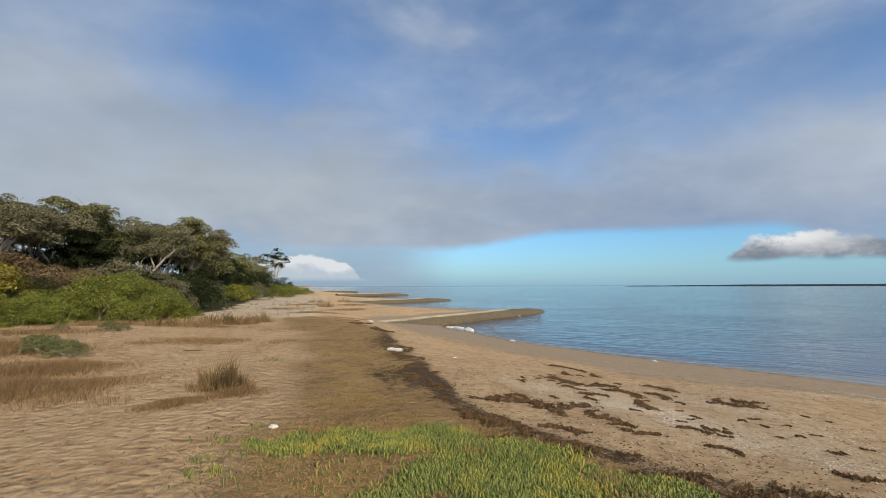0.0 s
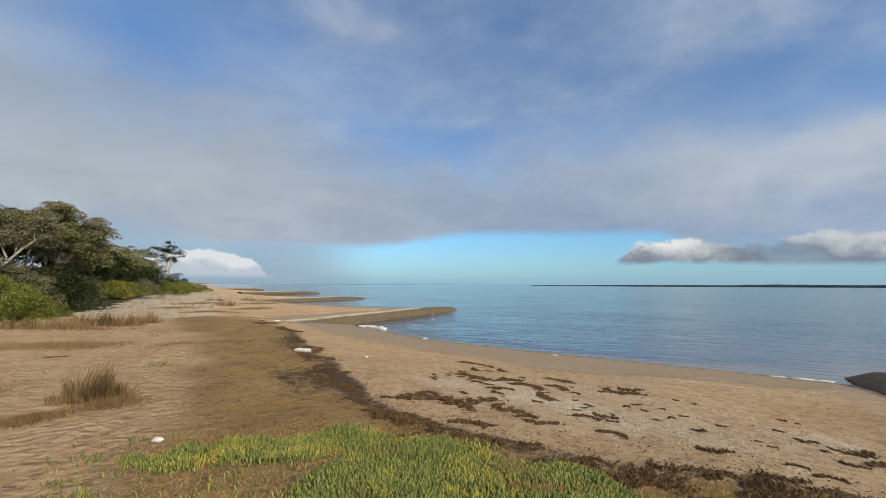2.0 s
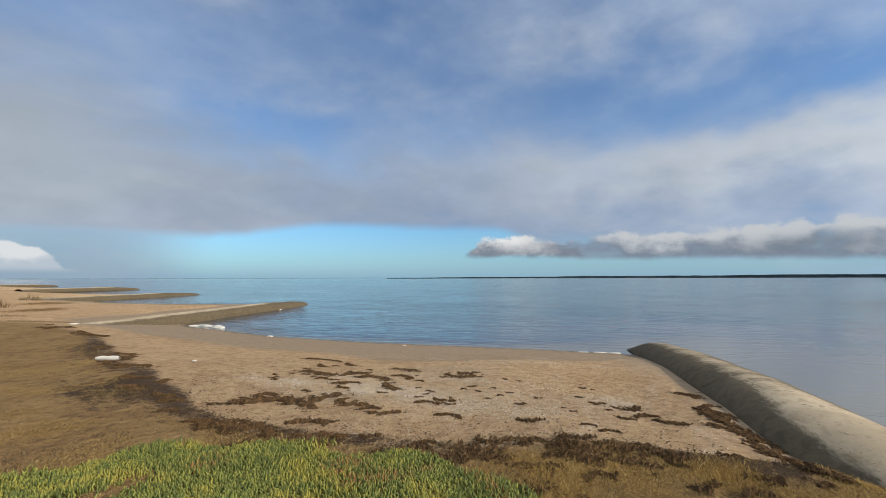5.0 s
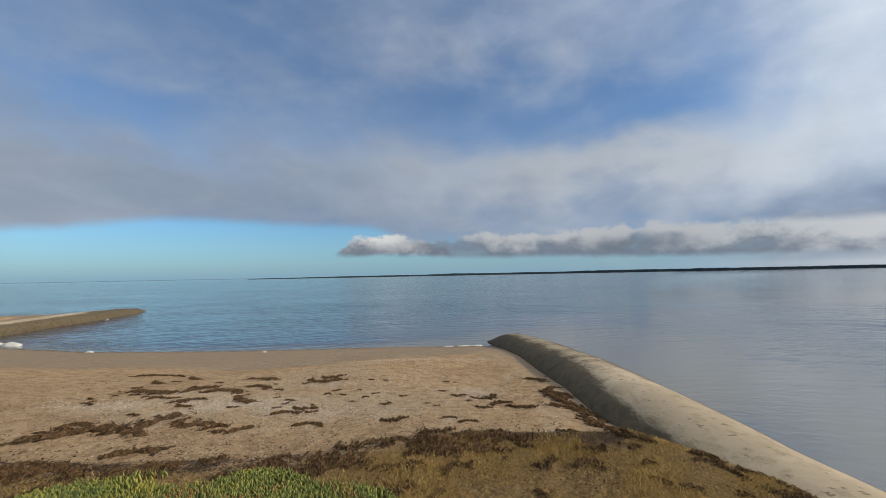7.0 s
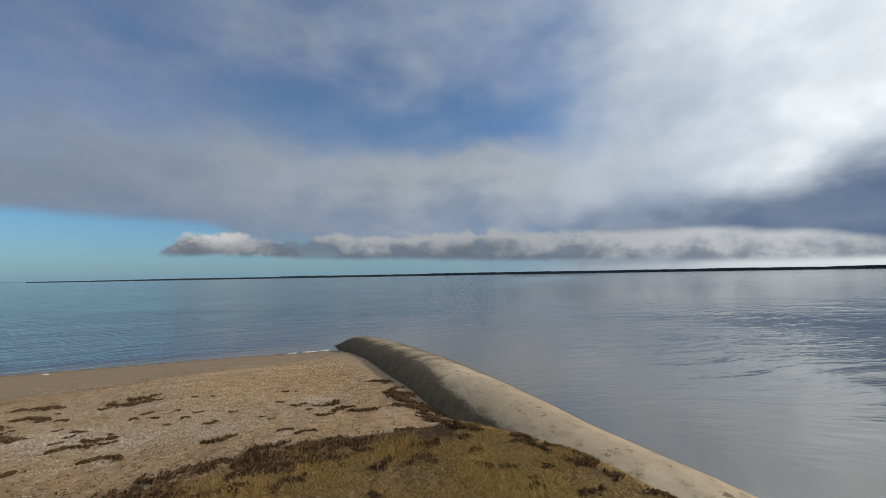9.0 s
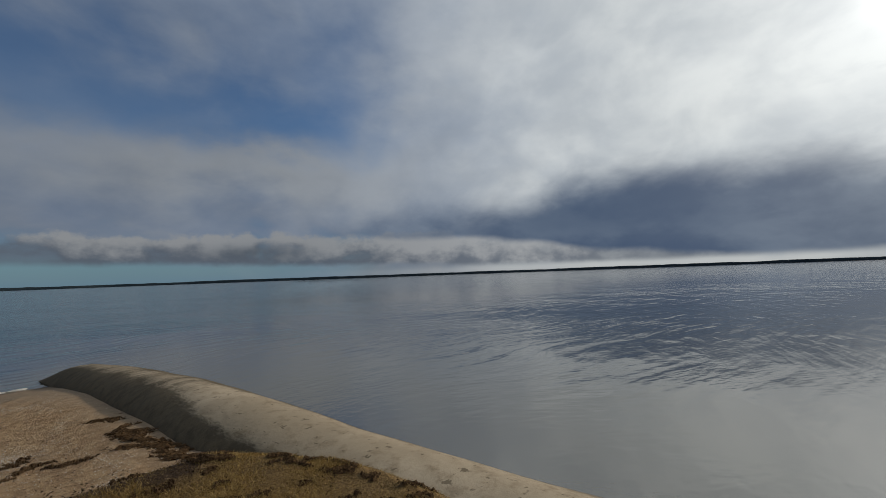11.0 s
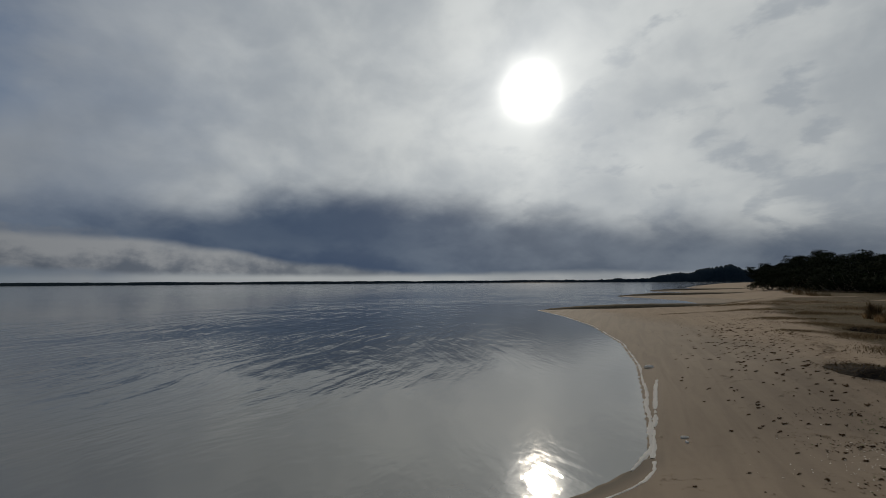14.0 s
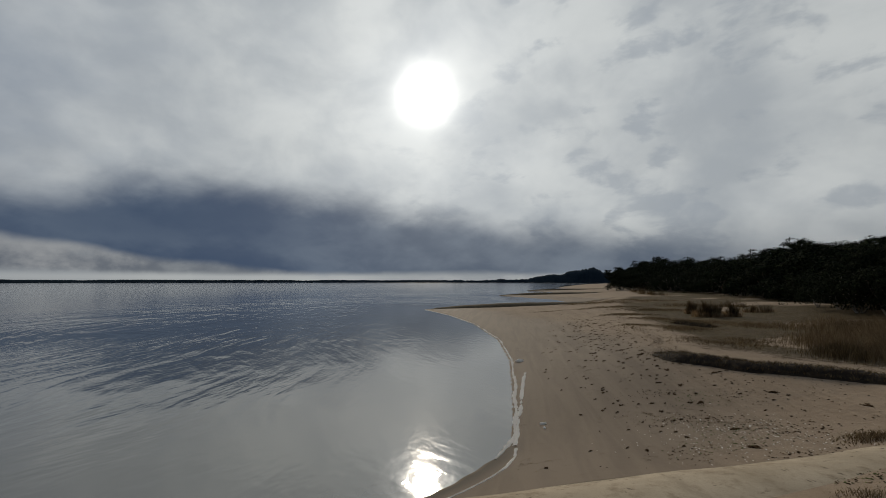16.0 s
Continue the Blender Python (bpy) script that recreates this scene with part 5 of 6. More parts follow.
# ---------------------------------------------------------------- sea wrack
def wrack_mesh(seed, nx=44, ny=22):
    """A torn flat heap of dried seaweed, about one metre long, in one ragged sheet."""
    r = random.Random(seed)
    ph, bend = r.uniform(0, 6.28), r.uniform(0.04, 0.14)
    knots = [(-0.24 + 0.24 * k + r.uniform(-0.08, 0.08), r.uniform(0.11, 0.18)) for k in range(3)]

    def thick(x, y):
        y -= bend * math.sin(x * 5 + ph)
        d = max(math.exp(-((x - c) / (w * 1.5)) ** 2 - (y / (w * 0.8)) ** 2) for c, w in knots)
        v = Vector((x * 9, y * 9, seed * 3.1))
        return d + 0.62 * noise.noise(v) + 0.60 * noise.noise(v * 2.7) - 0.34
    keep = {(i, j) for i in range(nx) for j in range(ny) if thick((i + 0.5) / nx * 1.3 - 0.65, ((j + 0.5) / ny - 0.5) * 0.75) > 0}
    best = set()
    while keep:
        todo, found = [keep.pop()], set()
        while todo:
            c = todo.pop()
            found.add(c)
            for q in ((c[0] + 1, c[1]), (c[0] - 1, c[1]), (c[0], c[1] + 1), (c[0], c[1] - 1)):
                if q in keep:
                    keep.remove(q)
                    todo.append(q)
        if len(found) > 5:
            best |= found
    verts, faces, number = [], [], {}
    for i, j in sorted(best):
        face = []
        for a, b in ((i, j), (i + 1, j), (i + 1, j + 1), (i, j + 1)):
            if (a, b) not in number:
                number[a, b] = len(verts)
                x, y = a / nx * 1.3 - 0.65, (b / ny - 0.5) * 0.75
                t = max(0.0, min(1.0, thick(x, y) * 1.6))
                verts.append((x + r.uniform(-0.012, 0.012), y + r.uniform(-0.012, 0.012), -0.01 + t * r.uniform(0.026, 0.050)))
            face.append(number[a, b])
        faces.append(tuple(face))
    # loose strands trailing out of the heap
    ends = sorted(best)
    for _ in range(90):
        i, j = r.choice(ends)
        x, y, a, q = (i + 0.5) / nx * 1.3 - 0.65, ((j + 0.5) / ny - 0.5) * 0.75, r.uniform(0, 6.28), r.uniform(0.05, 0.15)
        ca, sa, w, b = math.cos(a), math.sin(a), r.uniform(0.006, 0.013), len(verts)
        verts += [(x - sa * w, y + ca * w, 0.012), (x + sa * w, y - ca * w, 0.012), (x + ca * q, y + sa * q, r.uniform(0.0, 0.035))]
        faces.append((b, b + 1, b + 2))
    return mesh_of("seaweed_clump", verts, faces, MAT_WRACK)


WRACK = [wrack_mesh(s) for s in range(9)]


def wrack(x, y, length, turn, r, wide=1.0, label="dark dried seaweed clump on shelly sand", heap=None):
    """One clump, an object of its own or, with a heap, added to that list of meshes and poses."""
    me = WRACK[r.randrange(9)]
    ob = new("seaweed_clump", me) if heap is None else bpy.data.objects.new("seaweed_scrap", me)
    ob.location = (x, y, ground_z(x, y) + 0.004)
    gx, gy = ground_z(x + 0.2, y) - ground_z(x - 0.2, y), ground_z(x, y + 0.2) - ground_z(x, y - 0.2)
    tilt = Vector((0, 0, 1)).rotation_difference(Vector((-gx / 0.4, -gy / 0.4, 1)).normalized()).to_matrix()
    ob.rotation_euler = (tilt @ Euler((0, 0, radians(turn))).to_matrix()).to_euler()
    ob.scale = (length * 1.1, (1.25 * length + 0.14) * wide, min(0.9, 0.25 + 2.0 * length))
    if heap is not None:
        co = np.empty(len(me.vertices) * 3, np.float32)
        me.vertices.foreach_get("co", co)
        m = np.array(Matrix.LocRotScale(ob.location, ob.rotation_euler, ob.scale))
        heap.append((co.reshape(-1, 3) @ m[:3, :3].T + m[:3, 3], me))
        bpy.data.objects.remove(ob)
        return None
    return tagged(ob, label, "seaweed", "seaweed clumps")


def join_heap(heap, label):
    """All the small scraps of a heap as one mesh."""
    co, sizes, index, base = [], [], [], 0
    for verts, me in heap:
        n = np.empty(len(me.loops), np.int32)
        me.loops.foreach_get("vertex_index", n)
        k = np.empty(len(me.polygons), np.int32)
        me.polygons.foreach_get("loop_total", k)
        co.append(verts)
        sizes.append(k)
        index.append(n + base)
        base += len(verts)
    tagged(new("seaweed_scraps", numpy_mesh("seaweed_scraps", np.concatenate(co), np.concatenate(sizes), np.concatenate(index), MAT_WRACK)), label, "seaweed", kind="stuff")


rw = random.Random(12)
for x, y, length, turn in ((1.11, 6.31, 0.95, -42), (1.65, 6.55, 0.8, -25), (2.47, 9.49, 0.3, -51), (2.1, 8.56, 0.75, -53), (2.1, 7.93, 0.2, -47), (2.6, 8.26, 0.42, -35), (2.95, 8.36, 0.38, -40), (3.05, 7.71, 0.58, -30),
                           (3.61, 7.66, 0.4, -46), (3.05, 6.94, 0.48, -35), (2.24, 7.47, 0.22, -45), (2.24, 7.16, 0.2, -45)):
    wrack(x, y, length * 1.3, turn + rw.uniform(-35, 35), rw)
for x, y, length, turn in ((2.46, 7.44, 0.28, -40), (2.03, 6.05, 0.46, -53), (2.14, 5.63, 0.26, -51), (2.29, 5.35, 0.36, -50), (3.11, 5.72, 0.28, -50), (3.44, 5.82, 0.29, -35), (3.01, 4.9, 0.3, -70), (3.75, 4.19, 0.26, -60),
                           (4.01, 8.53, 0.6, -50), (4.75, 7.46, 0.55, -55), (1.02, 6.93, 0.2, -50), (1.25, 5.19, 0.4, -57)):
    wrack(x, y, length * 1.3, turn + rw.uniform(-35, 35), rw)
for x, y, length, turn in ((3.1, 9.5, 0.32, -49), (5.95, 4.41, 0.4, -37), (5.66, 3.96, 0.38, -33), (5.7, 3.54, 0.38, -29), (4.29, 3.71, 0.14, -49), (4.29, 3.41, 0.18, -45), (5.24, 3.93, 0.18, -39), (5.07, 7.65, 0.35, -50),
                           (2.12, 8.71, 0.4, -50), (1.06, 6.72, 0.5, -35)):
    wrack(x, y, length * 1.3, turn + rw.uniform(-35, 35), rw)
drift, torn, south_bits = [], [], []
for i in range(60):
    # small torn bits in drifts that follow the shore
    k, row = rw.uniform(0, 1), rw.choice((0.5, 0.9, 1.4, 1.9, 2.6))
    x, y = 0.4 + 5.4 * k + row * 0.7 + rw.gauss(0, 0.16), 8.6 - 5.0 * k + row * 0.75 - 0.9 + rw.gauss(0, 0.16)
    if signed_bench(np.array([x]), np.array([y]))[0] < -0.25 and seg_dist(x, y, SHORE) > 3.0:
        wrack(x, y, rw.uniform(0.06, 0.18), -48 + rw.uniform(-40, 40), rw, heap=drift)
wrack(2.72, 10.31, 0.95, -50, rw, 0.35, "thin line of dried seaweed on sand")
for x, y, length in ((7.5, 4.4, 0.45), (6.85, 3.65, 0.6), (6.55, 3.5, 0.5), (6.35, 3.1, 0.65), (6.0, 2.95, 0.55), (5.95, 2.6, 0.7), (5.6, 2.4, 0.55), (5.5, 2.15, 0.65), (5.2, 1.9, 0.5)):
    wrack(x, y, length, 46 + rw.uniform(-8, 8), rw, 1.1, "dark seaweed heap against the groyne tube")
# torn litter along the edge of the bench
for i in range(64):
    k = rw.uniform(0, 1)
    seg = rw.randrange(10, 22)
    (x0, y0), (x1, y1) = BENCH[seg], BENCH[seg + 1]
    x, y = x0 + (x1 - x0) * k + rw.gauss(-0.05, 0.16), y0 + (y1 - y0) * k + rw.gauss(-0.08, 0.16)
    wrack(x, y, rw.uniform(0.18, 0.5), math.degrees(math.atan2(y1 - y0, x1 - x0)) + rw.uniform(-25, 25), rw, 1.2, "dark seaweed litter along the turf edge")
for i in range(22):
    k = rw.random()
    x, y = 2.3 + 2.3 * k + rw.gauss(0, 0.25), 3.35 - 1.5 * k * k + rw.gauss(-0.25, 0.28)
    wrack(x, y, rw.uniform(0.12, 0.30), rw.uniform(-70, 10), rw, 1.2, "dark seaweed scattered on the dry turf")
MAT_SCRAP = make_leaves("dark_scraps", (0.022, 0.014, 0.008), (0.07, 0.044, 0.025), (0.16, 0.105, 0.06), 0.9)
# matted strands of dry weed in the litter along the turf edge and against the tube
x, y, z = scatter(170000, 410, (-4.0, 6.0, 1.2, 14.0), lambda x, y: np.exp(-((signed_bench(x, y) - 0.02 - 0.16 * waves(x, y, 1.7, 49)) / np.where(signed_bench(x, y) > 0, 0.60, 0.20)) ** 2) * hump(waves(x, y, 3.1, 50), -0.4, 0.6) * hump(seg_dist(x, y, [(5.2, 0.45), (-3.2, -8.3)]), 0.9, 1.5))
tagged(new("weed_litter", blades("weed_litter", x, y, z, 0.022, 0.008, 1.9, MAT_SCRAP, 411)), "matted dark seaweed litter along the turf edge", "seaweed", kind="stuff")
x, y, z = scatter(16000, 412, (1.6, 5.4, 0.0, 3.6), lambda x, y: hump(waves(x, y, 3.6, 52), 0.3, 0.7) * (signed_bench(x, y) > -0.2) * hump(x + y, 3.0, 4.6) * (1 - fleshy(x, y)))
tagged(new("weed_litter", blades("weed_litter", x, y, z, 0.026, 0.008, 1.7, MAT_SCRAP, 413)), "torn dark seaweed strands over the dry turf", "seaweed", kind="stuff")
# torn weed caught along the top of the turf beside the tube
for i in range(26):
    k = rw.random()
    x, y = 4.86 - 1.0 * k * k + rw.gauss(-0.04, 0.06), 1.75 - 2.1 * k + rw.gauss(0, 0.06)
    wrack(x, y, rw.uniform(0.08, 0.24), rw.uniform(20, 90), rw, 0.8, heap=torn)
for i in range(40):
    x, y = rw.uniform(1.6, 4.6), rw.uniform(-0.4, 2.9)
    if x + 0.4 * y > 2.7 and signed_bench(np.array([x]), np.array([y]))[0] > 0.1:
        wrack(x, y, rw.uniform(0.06, 0.2), rw.uniform(-80, 80), rw, 1.0, heap=torn)
x, y, z = scatter(60000, 420, (0.3, 5.0, -2.0, 3.2), lambda x, y: tongue_mask(x, y) * (1 - 0.9 * fleshy(x, y)) * hump(waves(x, y, 6.5, 53), 0.3, 0.9))
tagged(new("turf_tufts", blades("turf_tufts", x, y, z, 0.040, 0.005, 1.2, MAT_TURF_GOLD, 421)), "taller golden tufts in the dry turf", "grass", kind="stuff")
x, y, z = scatter(20000, 422, (0.3, 5.0, -2.0, 3.2), lambda x, y: tongue_mask(x, y) * (1 - 0.9 * fleshy(x, y)) * hump(waves(x, y, 5.0, 54), 0.45, 0.9))
tagged(new("turf_tufts", blades("turf_tufts", x, y, z, 0.040, 0.006, 1.3, MAT_DULL, 423)), "dull brown dead tufts in the dry turf", "grass", kind="stuff")
x, y, z = scatter(45000, 424, (-5.0, 2.0, 3.0, 13.0), lambda x, y: tongue_mask(x, y) * (1 - 0.9 * fleshy(x, y)) * hump(waves(x, y, 3.4, 55), 0.25, 0.9) * np.clip(1.3 - 0.09 * np.hypot(x, y), 0.15, 1))
tagged(new("turf_tufts", blades("turf_tufts", x, y, z, 0.045, 0.008, 1.3, MAT_DULL, 425)), "dull brown dead tufts in the dry turf", "grass", kind="stuff")
# small dark scraps over the south beach
for x, y in ((0.6, -9.8), (0.29, -8.85), (0.02, -10.53), (-0.27, -11.0), (-0.78, -9.51), (0.87, -10.69), (-0.21, -6.63), (-0.08, -7.46), (-1.78, -8.98), (-1.29, -6.76), (1.5, -12.0), (2.04, -12.79), (3.12, -15.54)):
    wrack(x, y, rw.uniform(0.06, 0.10), rw.uniform(-60, 60), rw, 1.6, heap=south_bits)
for _ in range(330):
    k = rw.random()
    x, y = 0.6 + 4.2 * k + rw.gauss(0, 0.75), -8.0 - 13.0 * k + rw.gauss(0, 1.6)
    if -0.5 < -signed_bench(np.array([x]), np.array([y]))[0] and ground_z(x, y) > 0.18:
        wrack(x, y, rw.uniform(0.018, 0.055) * (1 + 0.8 * k), rw.uniform(-40, 30), rw, 1.0, heap=south_bits)
join_heap(drift, "small torn bits of dark seaweed on shelly sand")
join_heap(torn, "torn dark seaweed caught in the dry turf")
join_heap(south_bits, "small dark seaweed scraps on pale sand")


# ---------------------------------------------------------------- turf bank on the south beach
def turf_bank(points, height, width, seed, label):
    r = random.Random(seed)
    verts, faces, n, m = [], [], 60, 9
    for i in range(n + 1):
        f = i / n * (len(points) - 1)
        k = min(int(f), len(points) - 2)
        x = points[k][0] + (points[k + 1][0] - points[k][0]) * (f - k)
        y = points[k][1] + (points[k + 1][1] - points[k][1]) * (f - k)
        dx, dy = points[k + 1][0] - points[k][0], points[k + 1][1] - points[k][1]
        q = math.hypot(dx, dy)
        sx, sy = dy / q, -dx / q
        taper = min(1.0, 6 * i / n, 6 * (n - i) / n)
        for j in range(m + 1):
            v = j / m
            off = (v - 0.25) * width + r.uniform(-0.03, 0.03)
            prof = math.sin(min(1.0, v * 3.2) * math.pi / 2) * (1 - max(0, v - 0.35) * 1.5) * taper
            px, py = x - sx * off, y - sy * off
            verts.append((px, py, ground_z(px, py) - 0.03 + max(0.0, height * prof * r.uniform(0.75, 1.15))))
    for i in range(n):
        for j in range(m):
            q = i * (m + 1) + j
            faces.append((q, q + 1, q + m + 2, q + m + 1))
    body = new("turf_bank", mesh_of("turf_bank", verts, faces, MAT_PEAT, True))
    tagged(body, label, "bank")
    vs = np.array(verts)
    pick = np.random.RandomState(seed).choice(len(vs), 3600)
    jit = np.random.RandomState(seed + 1).normal(size=(3600, 2)) * 0.05
    part("dead_grass", blades("dead_grass", vs[pick, 0] + jit[:, 0], vs[pick, 1] + jit[:, 1], vs[pick, 2], 0.06, 0.010, 1.3, MAT_SEDGE, seed), body, "matted dead brown grass")


MAT_PEAT = make_plain("dark_turf_edge", (0.014, 0.009, 0.006), (0.050, 0.033, 0.018), 9.0, 0.95, 0.04)
turf_bank([(1.35, -12.2), (0.75, -11.35), (0.05, -11.05), (-0.5, -10.75), (-1.2, -10.65), (-1.8, -10.55), (-2.6, -10.3), (-4.0, -9.6)], 0.17, 0.75, 201, "dark undercut turf bank at the top of the beach")
turf_bank([(1.1, -19.6), (0.5, -18.9), (-0.3, -18.4)], 0.14, 0.7, 202, "small dark turf hummock on the flats")


# ---------------------------------------------------------------- shells, foam, drift
def chips(name, n, box, keep, size, mat, seed, label, category):
    x, y, z = scatter(n, seed, box, keep)
    r = np.random.RandomState(seed + 1)
    m = len(x)
    a, s, tl = r.uniform(0, 6.28, m), size * r.uniform(0.5, 1.6, m), r.uniform(-0.5, 0.5, m)
    vs = []
    for k, lift in ((0, 0.1), (1, 0.35), (2, 0.1), (3, 0.35)):
        t = a + k * math.pi / 2
        q = s * (1.0 if k % 2 == 0 else 0.62)
        vs.append(np.stack([x + np.cos(t) * q, y + np.sin(t) * q, z + 0.002 + s * (0.15 + tl * 0.3 * (1 if k < 2 else -1))], -1))
    vs.append(np.stack([x, y, z + 0.002 + s * 0.6], -1))
    v = np.stack(vs, 1).reshape(-1, 3)
    index = (np.arange(m)[:, None] * 5 + np.array([[0, 1, 4, 1, 2, 4, 2, 3, 4, 3, 0, 4]])).ravel()
    tagged(new(name, numpy_mesh(name, v, np.full(m * 4, 3), index, mat)), label, category, kind="stuff")


MAT_SHELL = make_leaves("bleached_shell", (0.46, 0.39, 0.30), (0.68, 0.61, 0.50), (0.82, 0.78, 0.70), 0.7)


def shell_beds(x, y):
    d = 0.0
    for x0, y0, rx, ry, k in ((1.6, 7.7, 0.9, 0.35, 1.0), (2.4, 7.0, 0.9, 0.35, 1.0), (3.2, 6.5, 0.8, 0.35, 0.9), (2.6, 8.0, 0.7, 0.2, 0.7), (4.5, 7.1, 0.9, 0.3, 0.6), (6.4, 8.8, 0.7, 0.16, 0.8), (7.6, 8.3, 0.9, 0.12, 0.8), (8.7, 7.3, 0.9, 0.15, 0.6), (6.0, 4.7, 0.4, 0.5, 0.7), (4.2, 5.0, 1.6, 0.9, 0.30), (3.4, 5.2, 1.2, 0.6, 0.2), (2.4, 5.8, 1.4, 0.8, 0.12), (5.4, 6.2, 1.6, 1.0, 0.13), (2.4, 6.9, 1.0, 0.35, 0.5)):
        u, v = (x - x0) * 0.66 - (y - y0) * 0.75, (x - x0) * 0.75 + (y - y0) * 0.66
        d = d + k * np.exp(-(u / rx) ** 2 - (v / ry) ** 2)
    ds = seg_dist(x, y, SHORE)
    for q, k in ((2.6, 0.35), (4.0, 0.3), (5.6, 0.2)):
        d = d + k * np.exp(-((ds - q - 0.25 * waves(x, y, 1.1, 47)) / 0.10) ** 2) * hump(x + 0.8 * (12 - y), 2.0, 6.0)
    return np.clip(d * (0.7 + 0.5 * waves(x, y, 4.0, 58)) + 0.03, 0, 1) * (signed_bench(x, y) < -0.1) * hump(ds, 1.3 + 2.2 * hump(y - 0.6 * x, 2.0, 8.0), 2.2 + 2.6 * hump(y - 0.6 * x, 2.0, 8.0))


chips("shell_grit", 330000, (0.0, 12.0, 1.5, 11.5), shell_beds, 0.0062, MAT_SHELL, 300, "white bleached shell fragments on the sand", "shells")
chips("shell_grit", 9000, (-2.0, 2.5, -10.0, -5.0), lambda x, y: 0.55 * np.exp(-((x + 0.2) / 0.9) ** 2 - ((y + 7.2) / 0.9) ** 2) * (signed_bench(x, y) < -0.3), 0.010, MAT_SHELL, 302, "pale shell fragments beside the groyne", "shells")
chips("weed_scraps", 32000, (0.0, 9.0, 1.5, 10.5), lambda x, y: (signed_bench(x, y) < 0.1) * (seg_dist(x, y, SHORE) > 2.5) * (0.12 + 0.5 * np.exp(-(signed_bench(x, y) / 0.8) ** 2)), 0.011, MAT_SCRAP, 304, "dark scraps of dry seaweed over the sand", "seaweed")
chips("weed_scraps", 30000, (-4.0, 8.0, -26.0, -5.0), lambda x, y: (signed_bench(x, y) < 0.1) * hump(seg_dist(x, y, SHORE), 2.0, 3.6) * (0.06 + 0.22 * hump(waves(x, y, 1.0, 48), 0.2, 1.0)), 0.018, MAT_SCRAP, 306, "dark scraps of dry seaweed over the south beach", "seaweed")
chips("weed_scraps", 9000, (-2.2, 2.0, -9.5, -5.2), lambda x, y: 0.8 * np.exp(-((x + 0.1 + 0.3 * (y + 7.0)) / 0.8) ** 2) * hump(waves(x, y, 2.6, 63), -0.2, 0.6) * (signed_bench(x, y) < -0.2), 0.012, MAT_SCRAP, 312, "dark weed scraps and pebbles beside the tube", "seaweed")
chips("algae_bits", 5000, (-2.2, 2.0, -9.5, -5.2), lambda x, y: 0.7 * np.exp(-((x + 0.2 + 0.3 * (y + 7.0)) / 0.7) ** 2) * hump(waves(x, y, 3.0, 64), 0.0, 0.7) * (signed_bench(x, y) < -0.2), 0.012, MAT_LEAF_SAGE, 314, "dull green algae bits on the sand", "seaweed")
chips("sand_litter", 9000, (-12.0, 1.0, 2.5, 14.0), lambda x, y: 0.35 * (signed_bench(x, y) > 0.3), 0.008, MAT_SCRAP, 308, "bits of twig and dry leaf on the sand", "litter")


def foam_blob(x, y, sx, sy, sz, seed, label, z=None, turn=0.0):
    r = random.Random(seed)
    bm = bmesh.new()
    bmesh.ops.create_icosphere(bm, subdivisions=3, radius=1.0)
    for v in bm.verts:
        d = v.co.normalized()
        k = 1 + 0.35 * noise.noise(d * 1.6 + Vector((seed, 0, 0))) + 0.16 * noise.noise(d * 4.5 + Vector((0, seed, 0)))
        v.co = Vector((d.x * sx * k, d.y * sy * k, max(-0.25, d.z) * sz * k))
    me = bpy.data.meshes.new("foam_clump")
    bm.to_mesh(me)
    bm.free()
    me.materials.append(MAT_FOAM)
    me.polygons.foreach_set("use_smooth", [True] * len(me.polygons))
    ob = new("foam_clump", me)
    ob.location = (x, y, (max(0.0, ground_z(x, y)) if z is None else z) + sz * 0.12)
    ob.rotation_euler = (0, 0, radians(turn))
    return tagged(ob, label, "foam", "foam clumps")


for i, (x, y, sx, sy, sz, tn) in enumerate(((0.82, 24.3, 0.75, 0.3, 0.22, -60), (0.25, 25.6, 0.9, 0.35, 0.14, -50), (-0.25, 25.9, 0.6, 0.3, 0.10, -40), (2.65, 19.4, 0.24, 0.12, 0.07, -50), (0.02, 10.5, 0.07, 0.05, 0.04, 0),
                                            (6.46, 13.95, 0.12, 0.07, 0.04, -45), (-4.18, 21.1, 0.3, 0.15, 0.06, 20), (4.97, -12.95, 0.22, 0.16, 0.12, 30),
                                            (2.6, -7.65, 0.11, 0.05, 0.05, 30), (2.52, -7.45, 0.07, 0.04, 0.04, -60))):
    foam_blob(x, y, sx * 0.62, sy * 0.6, sz * 0.55, i + 1, "white dried sea foam clump on the sand", None, tn)
for i, (x, y, sx, sy) in enumerate(((11.2, 10.05, 0.14, 0.06), (11.62, 9.7, 0.2, 0.07), (11.95, 9.4, 0.16, 0.07), (4.9, 36.2, 0.7, 0.25), (6.0, 38.0, 0.6, 0.2), (3.9, 34.8, 0.5, 0.2), (7.3, 40.0, 0.3, 0.12))):
    foam_blob(x, y, sx * 1.2, sy * 0.8, 0.028, 20 + i, "white foam gathered at the water's edge", 0.0, -45)


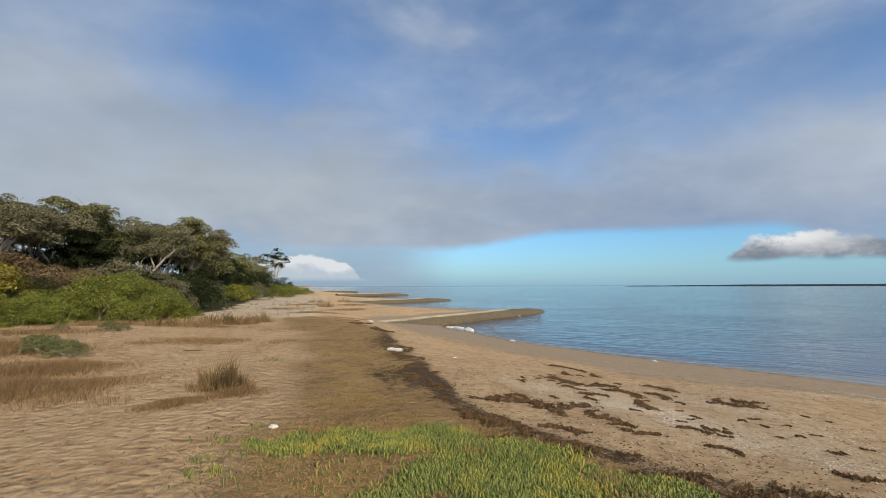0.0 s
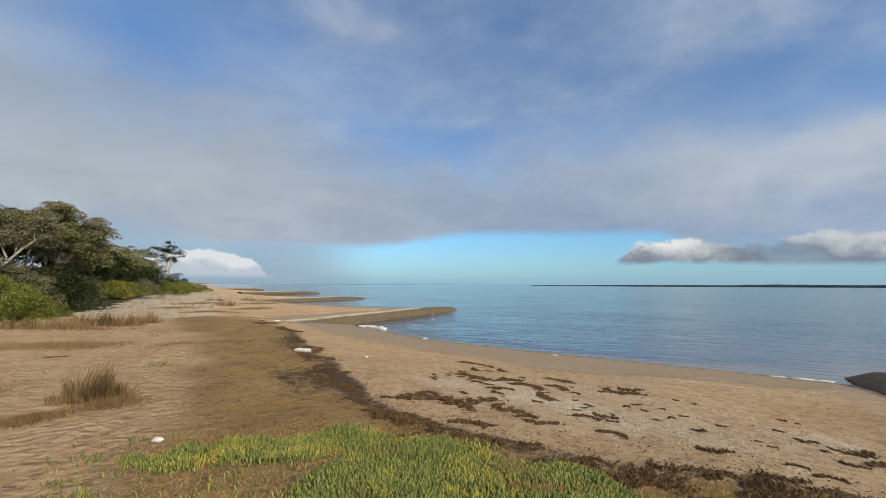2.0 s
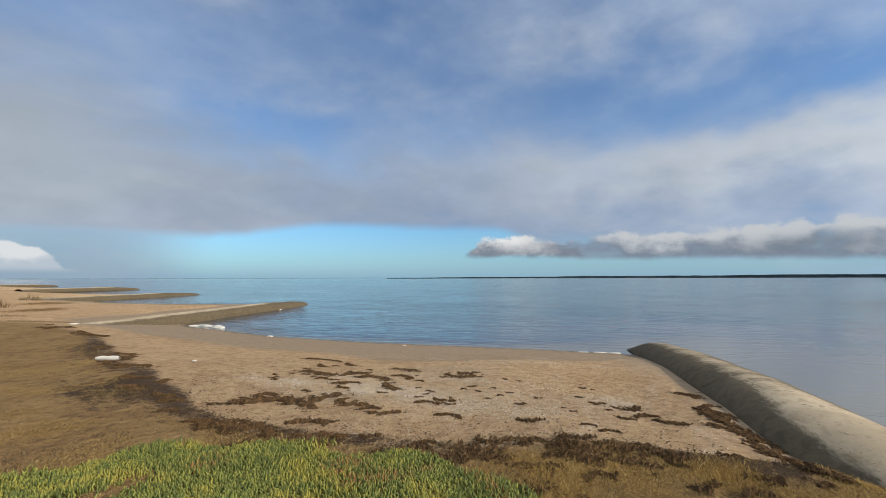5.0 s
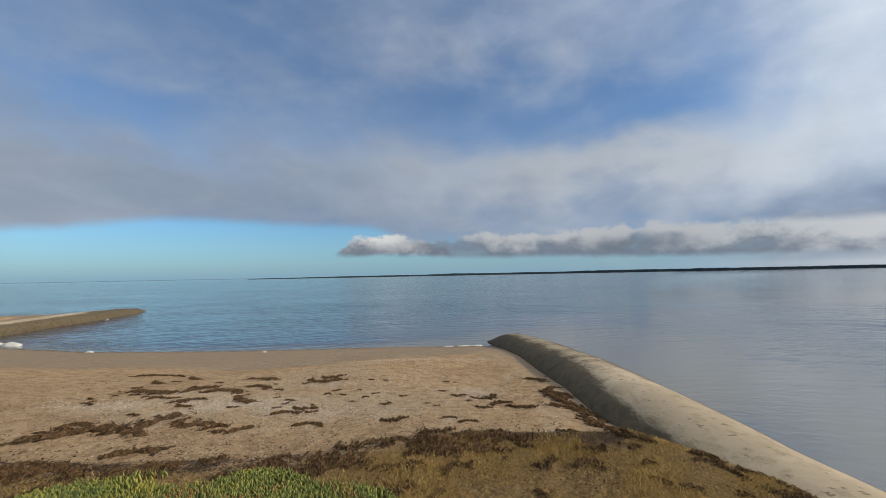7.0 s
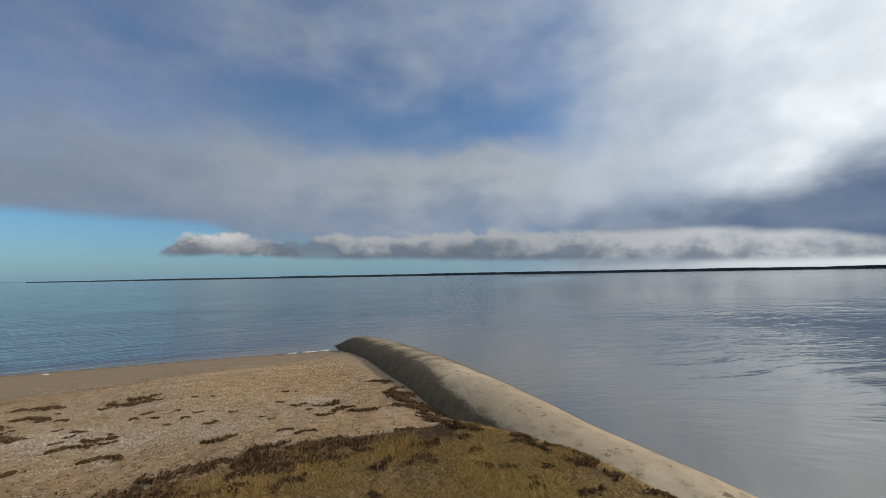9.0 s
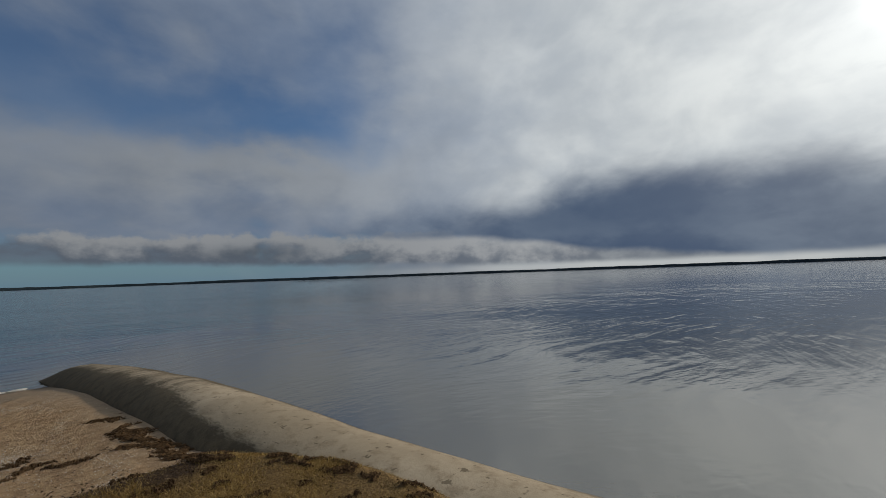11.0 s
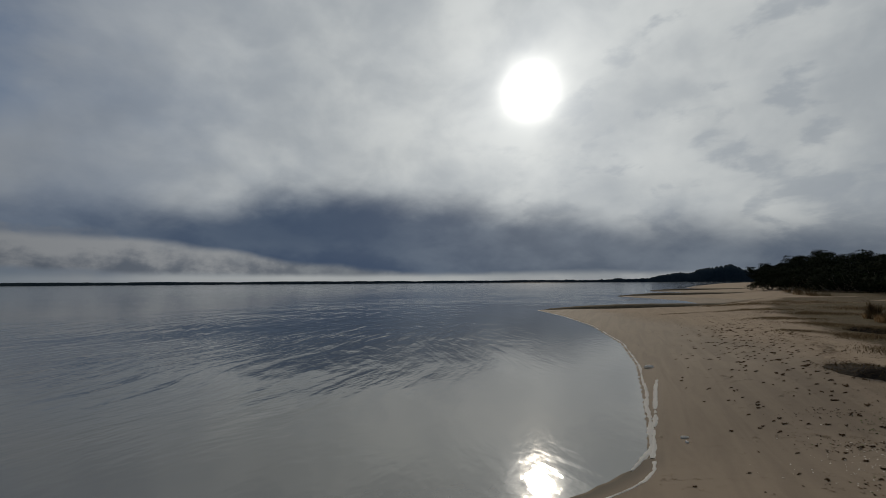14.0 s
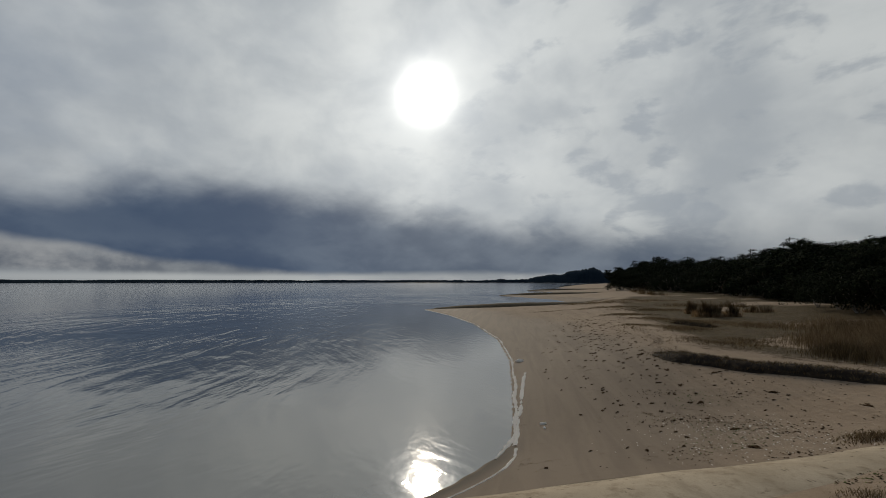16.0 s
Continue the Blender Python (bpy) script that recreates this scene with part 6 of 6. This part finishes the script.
def foam_line(points, width, seed, label, lift=0.012):
    """A broken ribbon of foam along the water's edge."""
    r = random.Random(seed)
    verts, faces = [], []
    row = 0
    for (x0, y0), (x1, y1) in zip(points[:-1], points[1:]):
        q = math.hypot(x1 - x0, y1 - y0)
        n = max(2, int(q / 0.07))
        nx, ny = -(y1 - y0) / q, (x1 - x0) / q
        for i in range(n):
            k = i / n
            x, y = x0 + (x1 - x0) * k, y0 + (y1 - y0) * k
            w = width * max(0.08, 0.55 + 0.6 * noise.noise(Vector((x * 1.4, y * 1.4, seed))) + r.uniform(-0.2, 0.2))
            o = 0.035 * noise.noise(Vector((x * 0.9, y * 0.9, seed + 5)))
            for v, h in ((-0.5, 0.0), (-0.2, 1.0), (0.25, 0.8), (0.5, 0.0)):
                px, py = x + nx * (v * w + o), y + ny * (v * w + o)
                verts.append((px, py, max(0.0, ground_z(px, py)) + h * lift + 0.002))
            if row and w > width * 0.22:
                b = row * 4
                for j in range(3):
                    faces.append((b - 4 + j, b + j, b + j + 1, b - 3 + j))
            row += 1
    tagged(new("foam_line", mesh_of("foam_line", verts, faces, MAT_FOAM, True)), label, "foam", kind="stuff")


SOUTH_EDGE = [(2.84, -6.1), (2.9, -7.0), (3.22, -7.9), (4.2, -10.4), (5.45, -13.4), (7.6, -17.5), (11.5, -23.0), (16.2, -28.0), (21.0, -32.2)]
# foam ribbon made near unbroken; its white also stands for the wet edge's glint
foam_line([(x - 0.03, y) for x, y in SOUTH_EDGE], 0.12, 3, "thin white line of foam and painted glint along the water's edge")
foam_line([(2.74, -6.65), (2.9, -7.15), (3.2, -8.1), (3.62, -9.4), (4.3, -11.5)], 0.13, 4, "broken ribbon of white foam left on damp sand", 0.009)
foam_line([(2.85, -4.3), (2.67, -4.87), (2.55, -5.4), (2.51, -5.75), (2.55, -6.19), (2.7, -6.6)], 0.07, 5, "broken ribbon of white foam left on damp sand", 0.009)


def driftwood(x, y, length, rad, turn, mat, label, seed):
    r = random.Random(seed)
    path, p = [], Vector((-length / 2, 0, rad * 0.7))
    for i in range(7):
        path.append((p.copy(), rad * r.uniform(0.75, 1.1) * (0.55 if i in (0, 6) else 1)))
        p = p + Vector((length / 6, r.uniform(-0.03, 0.03) * length, r.uniform(-0.1, 0.1) * rad))
    ob = new("driftwood", limb_mesh("driftwood", [path], mat))
    ob.location, ob.rotation_euler = (x, y, ground_z(x, y)), (0, 0, radians(turn))
    return tagged(ob, label, "driftwood")


MAT_PALE = make_plain("bleached_wood", (0.40, 0.37, 0.33), (0.62, 0.59, 0.54), 12.0, 0.8, 0.01)
MAT_DRIFT = make_plain("dark_driftwood", (0.05, 0.035, 0.025), (0.13, 0.095, 0.065), 14.0, 0.9, 0.01)
driftwood(-1.5, 10.85, 0.46, 0.060, -25, MAT_PALE, "bleached white log at the turf edge", 1)
driftwood(-6.9, 8.6, 0.28, 0.022, 15, MAT_DRIFT, "short dark stick on pale sand", 2)
driftwood(-6.6, 10.6, 0.45, 0.018, 15, MAT_DRIFT, "thin grey stick on pale sand", 3)
driftwood(-2.75, 4.05, 0.10, 0.008, 5, MAT_DRIFT, "small dark twig on the sand", 4)


def stone(x, y, s, mat, label, seed, name="stone", category="stone"):
    bm = bmesh.new()
    bmesh.ops.create_icosphere(bm, subdivisions=2, radius=1.0)
    for v in bm.verts:
        d = v.co.normalized()
        v.co = Vector((d.x * s, d.y * s * 0.7, d.z * s * 0.5)) * (1 + 0.4 * noise.noise(d * 1.9 + Vector((seed, seed, 0))))
    me = bpy.data.meshes.new(name)
    bm.to_mesh(me)
    bm.free()
    me.materials.append(mat)
    ob = new(name, me)
    ob.location = (x, y, ground_z(x, y) + s * 0.25)
    return tagged(ob, label, category)


stone(-2.12, 5.04, 0.055, MAT_PALE, "small white stone at the edge of the turf", 3)
rs = random.Random(8)
MAT_RUBBLE = make_plain("sandy_rubble", (0.19, 0.14, 0.09), (0.36, 0.285, 0.20), 4.0, 0.95, 0.02)
for _ in range(70):
    x, y = rs.uniform(-19, -9), rs.uniform(24, 46)
    if -18 < x + 0.25 * (y - 24) < -8:
        stone(x, y, rs.uniform(0.05, 0.17), MAT_RUBBLE, "pale rubble piece on the upper beach", rs.random() * 9, "rubble_piece", "rubble")
# low green shrubs on the dry sand
low = bush(37, 1.1, 0.55, MAT_LEAF_SAGE, 3600, 0.022)
for x, y, k in ((-9.0, 9.2, 0.75), (-8.4, 9.1, 0.65), (-9.7, 9.6, 0.6), (-11.0, 13.3, 0.55), (-10.6, 13.4, 0.4), (-11.9, 12.6, 0.4)):
    plant("low_shrub", low, ("stem", "foliage"), x, y, "low grey-green shrub on dry sand", "shrub", "low shrubs", rs.uniform(0, 6), k)
x, y, z = scatter(900, 23, (-4.6, -3.7, 9.2, 10.1), lambda x, y: 0.8 * np.exp(-((x + 4.1) / 0.25) ** 2 - ((y - 9.6) / 0.25) ** 2))
tagged(new("green_grass", blades("green_grass", x, y, z, 0.05, 0.010, 0.7, MAT_LEAF_BRIGHT, 24)), "small fresh green grass patch", "grass", kind="stuff")
